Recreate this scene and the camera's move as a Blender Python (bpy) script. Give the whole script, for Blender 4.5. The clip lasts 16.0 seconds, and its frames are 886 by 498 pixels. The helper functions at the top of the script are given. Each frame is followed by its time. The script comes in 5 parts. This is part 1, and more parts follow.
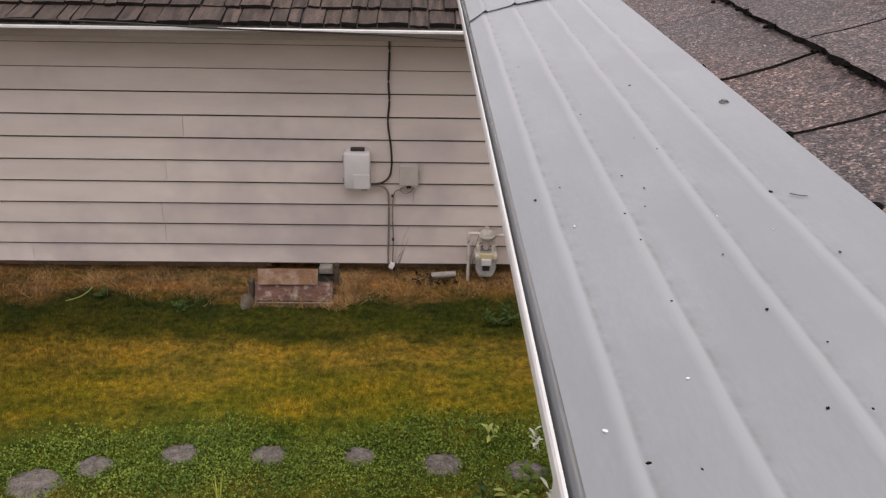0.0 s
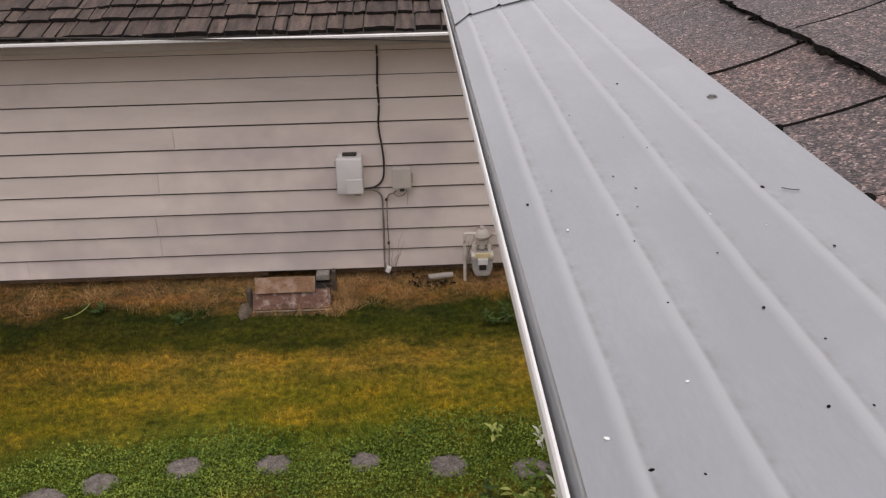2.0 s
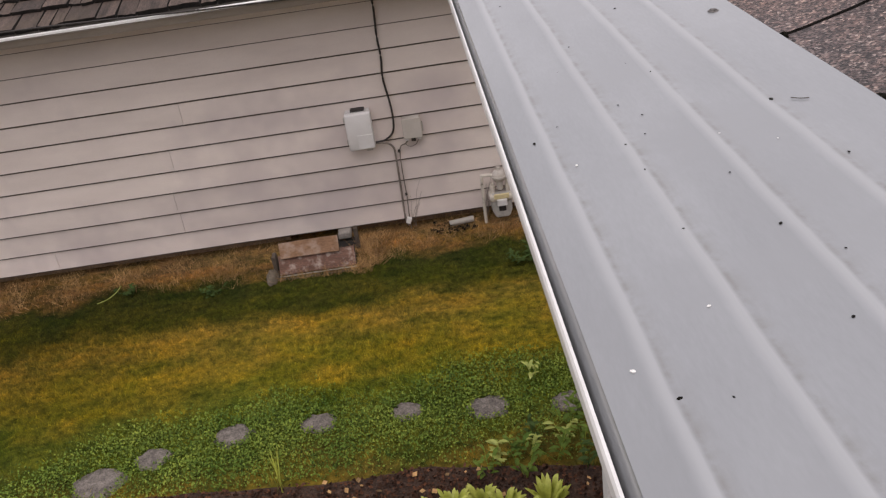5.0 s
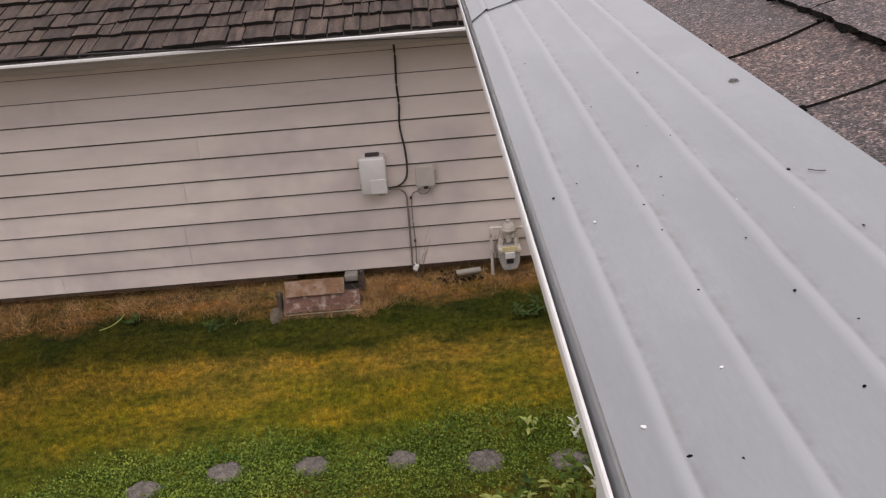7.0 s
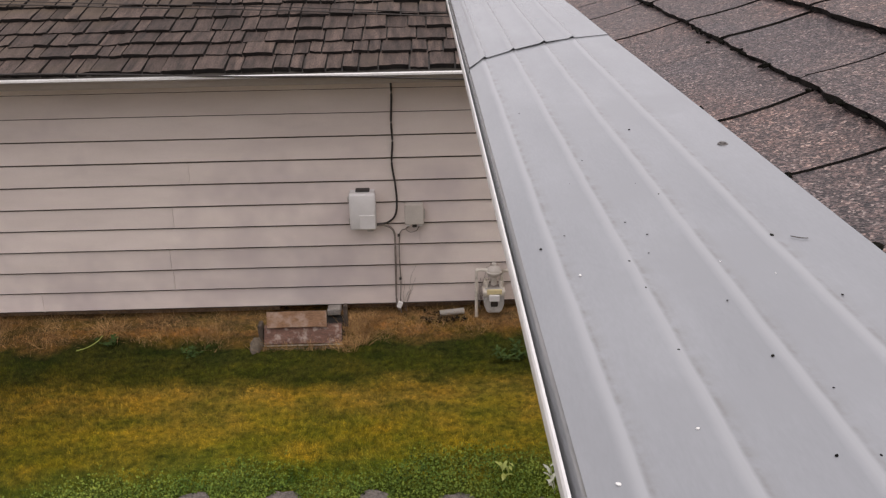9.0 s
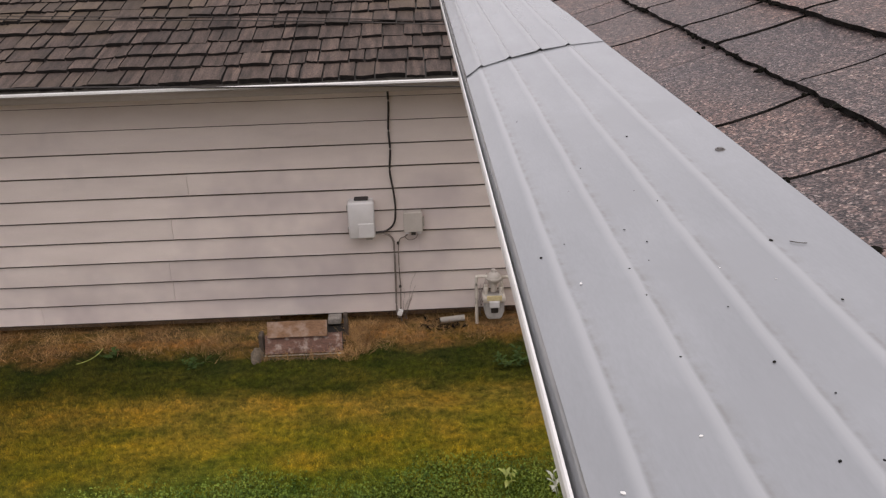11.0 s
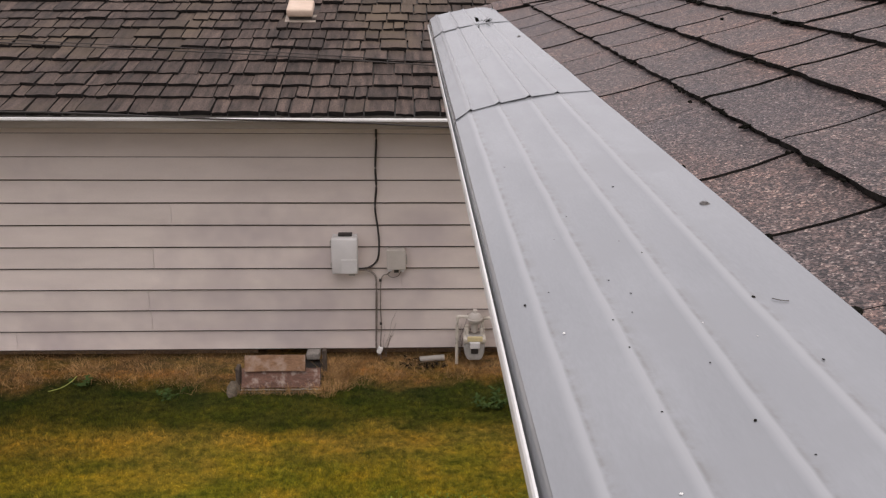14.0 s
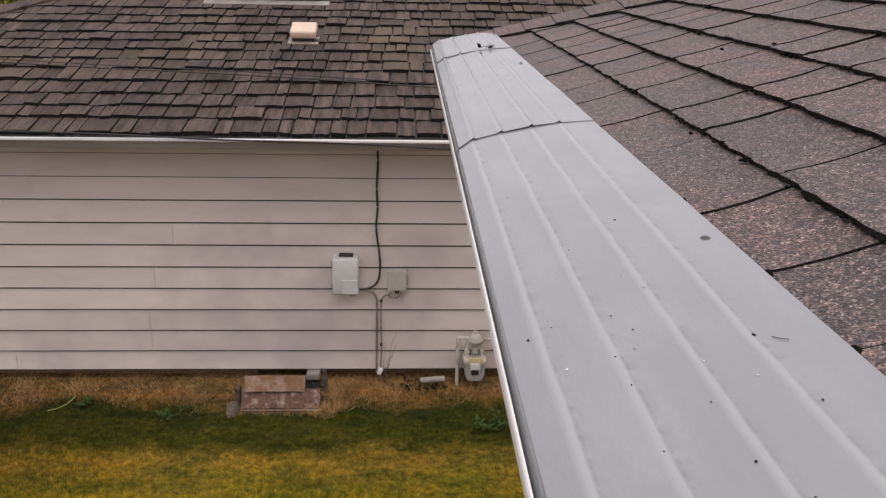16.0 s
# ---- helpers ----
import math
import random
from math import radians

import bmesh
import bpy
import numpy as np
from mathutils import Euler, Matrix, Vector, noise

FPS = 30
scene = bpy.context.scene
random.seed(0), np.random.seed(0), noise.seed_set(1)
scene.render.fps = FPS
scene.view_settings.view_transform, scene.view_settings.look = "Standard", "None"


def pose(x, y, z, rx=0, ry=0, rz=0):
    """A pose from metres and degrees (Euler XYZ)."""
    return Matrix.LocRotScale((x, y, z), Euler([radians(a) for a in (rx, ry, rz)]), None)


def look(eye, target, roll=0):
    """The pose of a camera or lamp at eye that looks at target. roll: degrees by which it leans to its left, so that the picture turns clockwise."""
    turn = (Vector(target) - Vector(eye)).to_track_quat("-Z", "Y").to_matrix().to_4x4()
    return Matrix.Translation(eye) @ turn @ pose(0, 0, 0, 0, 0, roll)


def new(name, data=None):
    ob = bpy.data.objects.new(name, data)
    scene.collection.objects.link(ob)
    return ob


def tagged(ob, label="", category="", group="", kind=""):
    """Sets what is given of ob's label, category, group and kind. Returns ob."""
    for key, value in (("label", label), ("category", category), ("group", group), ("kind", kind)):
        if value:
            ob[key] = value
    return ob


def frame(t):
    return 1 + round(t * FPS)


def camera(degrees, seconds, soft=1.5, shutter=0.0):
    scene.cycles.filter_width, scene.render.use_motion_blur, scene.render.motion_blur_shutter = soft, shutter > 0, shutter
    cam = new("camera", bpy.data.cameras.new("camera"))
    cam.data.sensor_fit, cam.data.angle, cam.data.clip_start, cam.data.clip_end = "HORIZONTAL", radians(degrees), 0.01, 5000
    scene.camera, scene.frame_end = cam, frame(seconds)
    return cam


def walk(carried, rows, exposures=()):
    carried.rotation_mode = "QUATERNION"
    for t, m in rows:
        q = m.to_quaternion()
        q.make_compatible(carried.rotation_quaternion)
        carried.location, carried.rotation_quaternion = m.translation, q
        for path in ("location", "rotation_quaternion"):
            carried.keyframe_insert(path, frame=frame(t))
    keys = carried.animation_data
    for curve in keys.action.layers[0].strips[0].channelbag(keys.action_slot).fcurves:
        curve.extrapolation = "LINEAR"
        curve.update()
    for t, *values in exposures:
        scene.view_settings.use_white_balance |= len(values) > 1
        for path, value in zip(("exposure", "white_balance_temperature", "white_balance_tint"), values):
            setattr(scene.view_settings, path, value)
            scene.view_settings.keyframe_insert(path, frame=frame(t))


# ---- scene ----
cam = camera(56.0, 16.0, soft=1.3)
PATH = [
    (0, (0.031, 0.416, 3.561), (0.082, 2.213, 2.684), 1.2),
    (0.5, (0.03, 0.418, 3.562), (0.079, 2.231, 2.72), 1.5),
    (1, (0.029, 0.418, 3.564), (0.067, 2.224, 2.707), 0.2),
    (1.5, (0.032, 0.42, 3.569), (0.088, 2.227, 2.714), -0.8),
    (2, (0.033, 0.421, 3.566), (0.093, 2.218, 2.69), -1.2),
    (2.5, (0.033, 0.421, 3.568), (0.095, 2.21, 2.676), -1.9),
    (3, (0.033, 0.423, 3.567), (0.093, 2.204, 2.659), -2.7),
    (3.5, (0.033, 0.423, 3.566), (0.086, 2.196, 2.643), -2.8),
    (4, (0.037, 0.423, 3.568), (0.027, 2.183, 2.618), -5.3),
    (4.2, (0.04, 0.425, 3.567), (0.028, 2.175, 2.6), -6.2),
    (6.3, (0.038, 0.421, 3.568), (0.03, 2.157, 2.576), -9.5),
    (6.5, (0.036, 0.419, 3.569), (0.038, 2.162, 2.588), -8.6),
    (7, (0.031, 0.415, 3.571), (0.027, 2.21, 2.689), -4.8),
    (7.5, (0.02, 0.409, 3.573), (0.033, 2.245, 2.78), 2.6),
    (8, (0.026, 0.413, 3.576), (0.057, 2.256, 2.799), 1.2),
    (8.5, (0.028, 0.412, 3.576), (0.057, 2.251, 2.789), 0.1),
    (9, (0.03, 0.411, 3.578), (0.065, 2.245, 2.779), -1.0),
    (9.2, (0.029, 0.414, 3.573), (0.091, 2.239, 2.756), -0.5),
    (11.3, (0.029, 0.41, 3.582), (0.069, 2.251, 2.8), -2.1),
    (11.5, (0.03, 0.411, 3.582), (0.076, 2.25, 2.797), -2.1),
    (12, (0.03, 0.41, 3.583), (0.071, 2.259, 2.822), -2.1),
    (12.5, (0.029, 0.412, 3.583), (0.093, 2.265, 2.833), -0.4),
    (13, (0.032, 0.415, 3.579), (0.109, 2.258, 2.806), -1.0),
    (13.5, (0.031, 0.416, 3.577), (0.117, 2.263, 2.815), 0.4),
    (14, (0.027, 0.412, 3.586), (0.108, 2.284, 2.888), 0.7),
    (14.5, (0.026, 0.408, 3.599), (0.079, 2.302, 2.959), 0.4),
    (15, (0.022, 0.404, 3.607), (0.07, 2.307, 2.993), 0.4),
    (15.5, (0.021, 0.405, 3.605), (0.065, 2.3, 2.967), 1.0),
    (16, (0.023, 0.407, 3.602), (0.103, 2.295, 2.948), 1.0),
]
walk(cam, [(t, look(eye, target, roll)) for t, eye, target, roll in PATH], [(0.0, 0.3, 6700, 17), (16.0, 0.3, 6700, 17)])

# ---- world and light: a flat overcast sky ----
world = bpy.data.worlds.new("overcast")
scene.world = world
world.use_nodes = True
wn, wl = world.node_tree.nodes, world.node_tree.links
sky = wn.new("ShaderNodeTexSky")
sky.sky_type = "NISHITA"
sky.sun_disc = False
sky.sun_elevation = radians(74)
sky.sun_rotation = radians(160)
sky.dust_density = 4.0
soften = wn.new("ShaderNodeHueSaturation")
soften.inputs["Saturation"].default_value = 0.22
wl.new(sky.outputs["Color"], soften.inputs["Color"])
cloud = wn.new("ShaderNodeMix")          # an even cloud deck over most of the sky
cloud.data_type = "RGBA"
cloud.inputs["Factor"].default_value = 0.75
cloud.inputs["B"].default_value = (5.0, 5.05, 5.3, 1)
wl.new(soften.outputs["Color"], cloud.inputs["A"])
wl.new(cloud.outputs["Result"], wn["Background"].inputs["Color"])
wn["Background"].inputs["Strength"].default_value = 0.15
sun_data = bpy.data.lights.new("sun", "SUN")
sun_data.energy = 0.9
sun_data.angle = radians(55)
sun_data.color = (1.0, 0.96, 0.9)
sun = new("sun", sun_data)
sun.matrix_world = look((1.4, -0.8, 14), (0, 3, 0))

nrg = np.random.RandomState(11)


# ---- materials ----
def nodes_of(name):
    m = bpy.data.materials.new(name)
    m.use_nodes = True
    nt = m.node_tree
    return m, nt.nodes, nt.links, nt.nodes["Principled BSDF"]


def ramp(ns, stops):
    r = ns.new("ShaderNodeValToRGB")
    el = r.color_ramp.elements
    while len(el) < len(stops):
        el.new(0.5)
    for e, (p, c) in zip(el, stops):
        e.position = p
        e.color = (*c, 1)
    return r


def noise_tex(ns, ls, scale, detail=4.0, vec=None, stretch=None, rough=0.6):
    n = ns.new("ShaderNodeTexNoise")
    n.inputs["Scale"].default_value = scale
    n.inputs["Detail"].default_value = detail
    n.inputs["Roughness"].default_value = rough
    if vec is not None:
        if stretch:
            mp = ns.new("ShaderNodeMapping")
            mp.inputs["Scale"].default_value = stretch
            ls.new(vec, mp.inputs["Vector"])
            vec = mp.outputs["Vector"]
        ls.new(vec, n.inputs["Vector"])
    return n


def mixed(ns, ls, a, b, fac, mode="MIX"):
    m = ns.new("ShaderNodeMix")
    m.data_type, m.blend_type = "RGBA", mode
    for sock, v in ((m.inputs["Factor"], fac), (m.inputs["A"], a), (m.inputs["B"], b)):
        if isinstance(v, (int, float)):
            sock.default_value = v
        elif isinstance(v, tuple):
            sock.default_value = (*v, 1)
        else:
            ls.new(v, sock)
    return m.outputs["Result"]


def surface(name, dark, light, scale=6.0, grain=120.0, grain_amount=0.25, rough=0.7, metal=0.0, bump=0.15,
            stretch=None, vary=0.0, spec=0.5, stain=None, stain_scale=1.2, depth=0.003):
    """A painted or natural surface: broad variation, fine grain, an optional stain and a value shift from piece to piece."""
    m, ns, ls, p = nodes_of(name)
    pos = ns.new("ShaderNodeNewGeometry").outputs["Position"]
    broad = noise_tex(ns, ls, scale, 5, pos, stretch)
    fine = noise_tex(ns, ls, grain, 3, pos, stretch)
    r = ramp(ns, [(0.3, dark), (0.7, light)])
    ls.new(broad.outputs["Fac"], r.inputs["Fac"])
    g = ramp(ns, [(0.3, (1 - grain_amount,) * 3), (0.7, (1 + grain_amount,) * 3)])
    ls.new(fine.outputs["Fac"], g.inputs["Fac"])
    col = mixed(ns, ls, r.outputs["Color"], g.outputs["Color"], 1.0, "MULTIPLY")
    if stain:
        sn = noise_tex(ns, ls, stain_scale, 4, pos)
        sr = ramp(ns, [(0.52, (0, 0, 0)), (0.68, (1, 1, 1))])
        ls.new(sn.outputs["Fac"], sr.inputs["Fac"])
        col = mixed(ns, ls, col, stain, sr.outputs["Color"])
    if vary:
        oi = ns.new("ShaderNodeObjectInfo")
        vr = ramp(ns, [(0, (1 - vary,) * 3), (1, (1 + vary,) * 3)])
        ls.new(oi.outputs["Random"], vr.inputs["Fac"])
        col = mixed(ns, ls, col, vr.outputs["Color"], 1.0, "MULTIPLY")
    ls.new(col, p.inputs["Base Color"])
    p.inputs["Roughness"].default_value = rough
    p.inputs["Metallic"].default_value = metal
    p.inputs["Specular IOR Level"].default_value = spec
    if bump:
        b = ns.new("ShaderNodeBump")
        b.inputs["Strength"].default_value = bump
        b.inputs["Distance"].default_value = depth
        ls.new(fine.outputs["Fac"], b.inputs["Height"])
        ls.new(b.outputs["Normal"], p.inputs["Normal"])
    return m


def island_tint(m, amount, hue=None):
    """Vary a material from piece to piece of one joined mesh."""
    ns, ls = m.node_tree.nodes, m.node_tree.links
    p = ns["Principled BSDF"]
    src = p.inputs["Base Color"].links[0].from_socket
    geo = ns.new("ShaderNodeNewGeometry")
    r = ramp(ns, [(0, (1 - amount,) * 3), (0.5, (1, 1, 1)), (1, hue or (1 + amount,) * 3)])
    ls.new(geo.outputs["Random Per Island"], r.inputs["Fac"])
    ls.new(mixed(ns, ls, src, r.outputs["Color"], 1.0, "MULTIPLY"), p.inputs["Base Color"])
    return m


def lawn_material(name, lift=1.0, islands=0.0):
    """Mown grass in late summer: clover green by the bed, dry straw in the middle, lush green by the wall, dead straw at its foot."""
    m, ns, ls, p = nodes_of(name)
    pos = ns.new("ShaderNodeNewGeometry").outputs["Position"]
    sep = ns.new("ShaderNodeSeparateXYZ")
    ls.new(pos, sep.inputs["Vector"])
    wob = noise_tex(ns, ls, 1.6, 5, pos)
    off = ns.new("ShaderNodeMath")
    off.operation = "MULTIPLY_ADD"
    off.inputs[1].default_value, off.inputs[2].default_value = 1.0, -0.5
    ls.new(wob.outputs["Fac"], off.inputs[0])
    add = ns.new("ShaderNodeMath")
    ls.new(sep.outputs["Y"], add.inputs[0])
    ls.new(off.outputs["Value"], add.inputs[1])
    rng_node = ns.new("ShaderNodeMapRange")
    rng_node.inputs["From Min"].default_value, rng_node.inputs["From Max"].default_value = 3.5, 7.5
    ls.new(add.outputs["Value"], rng_node.inputs["Value"])
    k = lift
    zone = ramp(ns, [(0.0, (0.17 * k, 0.125 * k, 0.03 * k)), (0.185, (0.185 * k, 0.14 * k, 0.027 * k)), (0.25, (0.13 * k, 0.15 * k, 0.02 * k)), (0.34, (0.125 * k, 0.15 * k, 0.02 * k)), (0.43, (0.222 * k, 0.18 * k, 0.018 * k)),
                     (0.60, (0.26 * k, 0.18 * k, 0.03 * k)), (0.66, (0.082 * k, 0.078 * k, 0.012 * k)), (0.78, (0.046 * k, 0.057 * k, 0.013 * k)),
                     (0.85, (0.25 * k, 0.14 * k, 0.052 * k)), (1.0, (0.33 * k, 0.2 * k, 0.095 * k))])
    ls.new(rng_node.outputs["Result"], zone.inputs["Fac"])
    patch = noise_tex(ns, ls, 2.6, 8, pos, stretch=(0.8, 1.6, 1), rough=0.7)
    pr = ramp(ns, [(0.3, (0.36, 0.5, 0.5)), (0.48, (0.95, 0.95, 0.95)), (0.68, (1.55, 1.3, 0.95))])
    ls.new(patch.outputs["Fac"], pr.inputs["Fac"])
    col = mixed(ns, ls, zone.outputs["Color"], pr.outputs["Color"], 1.0, "MULTIPLY")
    # patches of green growth and of bleached straw
    growth = noise_tex(ns, ls, 1.9, 7, pos, stretch=(0.7, 1.3, 1), rough=0.68)
    gr = ramp(ns, [(0.44, (0, 0, 0)), (0.6, (0.75, 0.75, 0.75))])
    ls.new(growth.outputs["Fac"], gr.inputs["Fac"])
    col = mixed(ns, ls, col, mixed(ns, ls, col, (0.68, 0.86, 0.6), 1.0, "MULTIPLY"), gr.outputs["Color"])
    bleach = noise_tex(ns, ls, 5.2, 6, pos, rough=0.7)
    bl = ramp(ns, [(0.55, (0, 0, 0)), (0.7, (0.6, 0.6, 0.6))])
    ls.new(bleach.outputs["Fac"], bl.inputs["Fac"])
    col = mixed(ns, ls, col, mixed(ns, ls, col, (1.35, 1.3, 1.5), 1.0, "MULTIPLY"), bl.outputs["Color"])
    # browner grass towards -x, with the view's edge darkening put into the colour
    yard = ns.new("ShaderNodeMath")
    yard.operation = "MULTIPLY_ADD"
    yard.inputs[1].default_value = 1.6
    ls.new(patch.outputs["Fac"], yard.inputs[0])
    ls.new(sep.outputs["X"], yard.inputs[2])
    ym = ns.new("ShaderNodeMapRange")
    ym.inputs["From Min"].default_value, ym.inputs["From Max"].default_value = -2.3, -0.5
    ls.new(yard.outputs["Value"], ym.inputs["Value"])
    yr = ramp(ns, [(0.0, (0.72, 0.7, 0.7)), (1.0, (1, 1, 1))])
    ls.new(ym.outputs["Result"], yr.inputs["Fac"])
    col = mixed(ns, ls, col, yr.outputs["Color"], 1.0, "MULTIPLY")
    tuft = noise_tex(ns, ls, 17.0, 5, pos, rough=0.7)
    tr = ramp(ns, [(0.34, (0.42, 0.47, 0.47)), (0.5, (1, 1, 1)), (0.67, (1.6, 1.5, 1.35))])
    ls.new(tuft.outputs["Fac"], tr.inputs["Fac"])
    col = mixed(ns, ls, col, tr.outputs["Color"], 1.0, "MULTIPLY")
    ls.new(col, p.inputs["Base Color"])
    p.inputs["Roughness"].default_value = 0.85
    p.inputs["Specular IOR Level"].default_value = 0.06
    if islands:
        island_tint(m, islands, (1.5, 1.35, 1.1))
    return m


M = {}
M["siding"] = surface("siding_paint", (0.605, 0.523, 0.479), (0.75, 0.66, 0.602), 1.3, 160, 0.05, 0.62, bump=0.2, vary=0.06,
                      stretch=(0.6, 1, 2.2), stain=(0.545, 0.47, 0.448), stain_scale=0.9, depth=0.0015)
# shadow under each lap, painted as a dark bevel on the board's lower edge
M["lap_shadow"] = surface("painted_lap_shadow", (0.07, 0.055, 0.046), (0.16, 0.13, 0.112), 4, 90, 0.25, 0.85)
M["trim"] = surface("trim_paint", (0.6, 0.57, 0.52), (0.72, 0.69, 0.64), 3, 90, 0.08, 0.5, bump=0.08, stain=(0.45, 0.41, 0.36), stain_scale=2.5)
M["trim_dim"] = surface("beige_gutter_enamel", (0.24, 0.203, 0.175), (0.34, 0.293, 0.258), 3, 60, 0.08, 0.45, bump=0.03, stretch=(0.4, 1, 3))
M["white_metal"] = surface("white_gutter_enamel", (0.72, 0.71, 0.69), (0.85, 0.84, 0.82), 4, 60, 0.06, 0.35, bump=0.03)
M["soffit"] = surface("soffit_paint", (0.42, 0.34, 0.295), (0.52, 0.43, 0.38), 2, 80, 0.08, 0.7)
# near-black colour that stands in for shade in openings and gaps
M["dark"] = surface("painted_shade_black", (0.012, 0.011, 0.01), (0.03, 0.026, 0.022), 5, 60, 0.2, 0.95, bump=0.1)
M["shake"] = surface("weathered_cedar", (0.026, 0.018, 0.0145), (0.112, 0.078, 0.063), 4, 55, 0.62, 0.85, bump=0.6, vary=0.33,
                     stretch=(5, 0.7, 0.7), stain=(0.095, 0.068, 0.045), stain_scale=0.9, depth=0.004)
M["shake_far"] = island_tint(surface("weathered_cedar_far", (0.026, 0.018, 0.0145), (0.112, 0.078, 0.063), 4, 55, 0.62, 0.85, bump=0.6,
                                     stretch=(5, 0.7, 0.7), stain=(0.095, 0.068, 0.045), stain_scale=0.9, depth=0.004), 0.33)
# near-black ends and sides paint in the shadow lines between shakes
M["shake_butt"] = surface("shake_butt_shadow", (0.006, 0.005, 0.004), (0.02, 0.015, 0.012), 20, 90, 0.4, 1.0, bump=0.3)
M["guard"] = surface("coated_steel_guard", (0.222, 0.232, 0.244), (0.272, 0.283, 0.296), 9, 300, 0.03, 0.2, metal=0.0, bump=0.03,
                     stretch=(1.5, 0.35, 1.5), stain=(0.238, 0.247, 0.258), stain_scale=6, spec=0.5, depth=0.001)
M["guard"].node_tree.nodes["Principled BSDF"].inputs["IOR"].default_value = 2.1


def rib_light_and_dirt(m, ribs, x0=0.1, x1=0.36):
    """A highlight painted on the crest of each pressed rib, and broken dirt with painted shade against its roof side.
    """
    ns, ls = m.node_tree.nodes, m.node_tree.links
    p = ns["Principled BSDF"]
    src = p.inputs["Base Color"].links[0].from_socket
    pos = ns.new("ShaderNodeNewGeometry").outputs["Position"]
    wob = noise_tex(ns, ls, 9.0, 4, pos)
    sep = ns.new("ShaderNodeSeparateXYZ")
    ls.new(pos, sep.inputs["Vector"])
    shift = ns.new("ShaderNodeMath")
    shift.operation = "MULTIPLY_ADD"
    shift.inputs[1].default_value, shift.inputs[2].default_value = 0.004, -0.002
    ls.new(wob.outputs["Fac"], shift.inputs[0])
    add = ns.new("ShaderNodeMath")
    ls.new(sep.outputs["X"], add.inputs[0])
    ls.new(shift.outputs["Value"], add.inputs[1])
    mr = ns.new("ShaderNodeMapRange")
    mr.inputs["From Min"].default_value, mr.inputs["From Max"].default_value = x0, x1
    ls.new(add.outputs["Value"], mr.inputs["Value"])
    crest_light, dirt = [(0.0, (0, 0, 0))], [(0.0, (0, 0, 0))]
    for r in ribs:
        crest_light += [((r + d - x0) / (x1 - x0), (v, v, v)) for d, v in ((-0.0085, 0), (-0.0035, 0.85), (-0.0012, 0.85), (0.0008, 0))]
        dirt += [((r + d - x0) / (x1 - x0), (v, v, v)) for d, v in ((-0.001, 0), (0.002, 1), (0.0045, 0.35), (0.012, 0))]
    rc, rd = ramp(ns, crest_light), ramp(ns, dirt)
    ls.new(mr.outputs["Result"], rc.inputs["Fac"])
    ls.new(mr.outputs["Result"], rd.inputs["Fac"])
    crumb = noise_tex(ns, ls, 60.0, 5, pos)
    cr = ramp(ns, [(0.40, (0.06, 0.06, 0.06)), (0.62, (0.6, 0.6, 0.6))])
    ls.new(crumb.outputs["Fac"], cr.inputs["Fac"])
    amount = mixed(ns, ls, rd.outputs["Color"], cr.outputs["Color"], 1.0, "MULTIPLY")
    crest_lit = mixed(ns, ls, src, (0.345, 0.355, 0.365), rc.outputs["Color"])
    ls.new(mixed(ns, ls, crest_lit, (0.14, 0.13, 0.115), amount), p.inputs["Base Color"])


rib_light_and_dirt(M["guard"], (0.1355, 0.1845, 0.2375, 0.2865))
M["screw"] = surface("dull_screw_steel", (0.12, 0.11, 0.105), (0.24, 0.225, 0.21), 60, 400, 0.2, 0.45, metal=0.8, bump=0.1)
M["box"] = surface("grey_plastic", (0.62, 0.60, 0.59), (0.70, 0.68, 0.67), 7, 200, 0.04, 0.5, bump=0.05)
M["box_dim"] = surface("weathered_grey_box", (0.34, 0.315, 0.28), (0.42, 0.39, 0.35), 7, 160, 0.08, 0.6, bump=0.1)
M["cable_grey"] = surface("faded_cable", (0.15, 0.125, 0.105), (0.25, 0.21, 0.18), 9, 120, 0.2, 0.6, bump=0.05)
M["cable_dull"] = surface("dusty_cable", (0.035, 0.029, 0.026), (0.07, 0.058, 0.05), 9, 120, 0.2, 0.8, bump=0.05)
M["box_beige"] = surface("weathered_beige_box", (0.45, 0.41, 0.365), (0.54, 0.495, 0.45), 7, 160, 0.08, 0.6, bump=0.1)
M["bowl"] = surface("meter_bowl_grey", (0.36, 0.345, 0.325), (0.46, 0.44, 0.415), 14, 150, 0.1, 0.5, bump=0.1, stain=(0.26, 0.24, 0.21), stain_scale=9)
M["black"] = surface("black_rubber", (0.019, 0.015, 0.013), (0.036, 0.029, 0.026), 20, 120, 0.2, 0.6, bump=0.05)
M["meter"] = surface("meter_grey_enamel", (0.56, 0.51, 0.44), (0.66, 0.61, 0.54), 14, 150, 0.1, 0.5, bump=0.1, stain=(0.33, 0.29, 0.23), stain_scale=9)
M["yellow"] = surface("yellow_label", (0.6, 0.5, 0.27), (0.68, 0.58, 0.34), 30, 150, 0.05, 0.5, bump=0)
M["pvc"] = surface("white_plastic", (0.75, 0.74, 0.71), (0.85, 0.84, 0.82), 10, 150, 0.05, 0.45, bump=0.02)
M["concrete"] = surface("old_concrete", (0.22, 0.2, 0.175), (0.34, 0.31, 0.28), 9, 90, 0.25, 0.9, bump=0.5)
M["dirt_stone"] = surface("mud_stained_stone", (0.10, 0.078, 0.055), (0.19, 0.155, 0.115), 14, 80, 0.35, 0.95, bump=0.5)
M["dirt_wall"] = surface("muddy_concrete", (0.17, 0.112, 0.07), (0.29, 0.2, 0.13), 6, 70, 0.3, 0.95, bump=0.5)
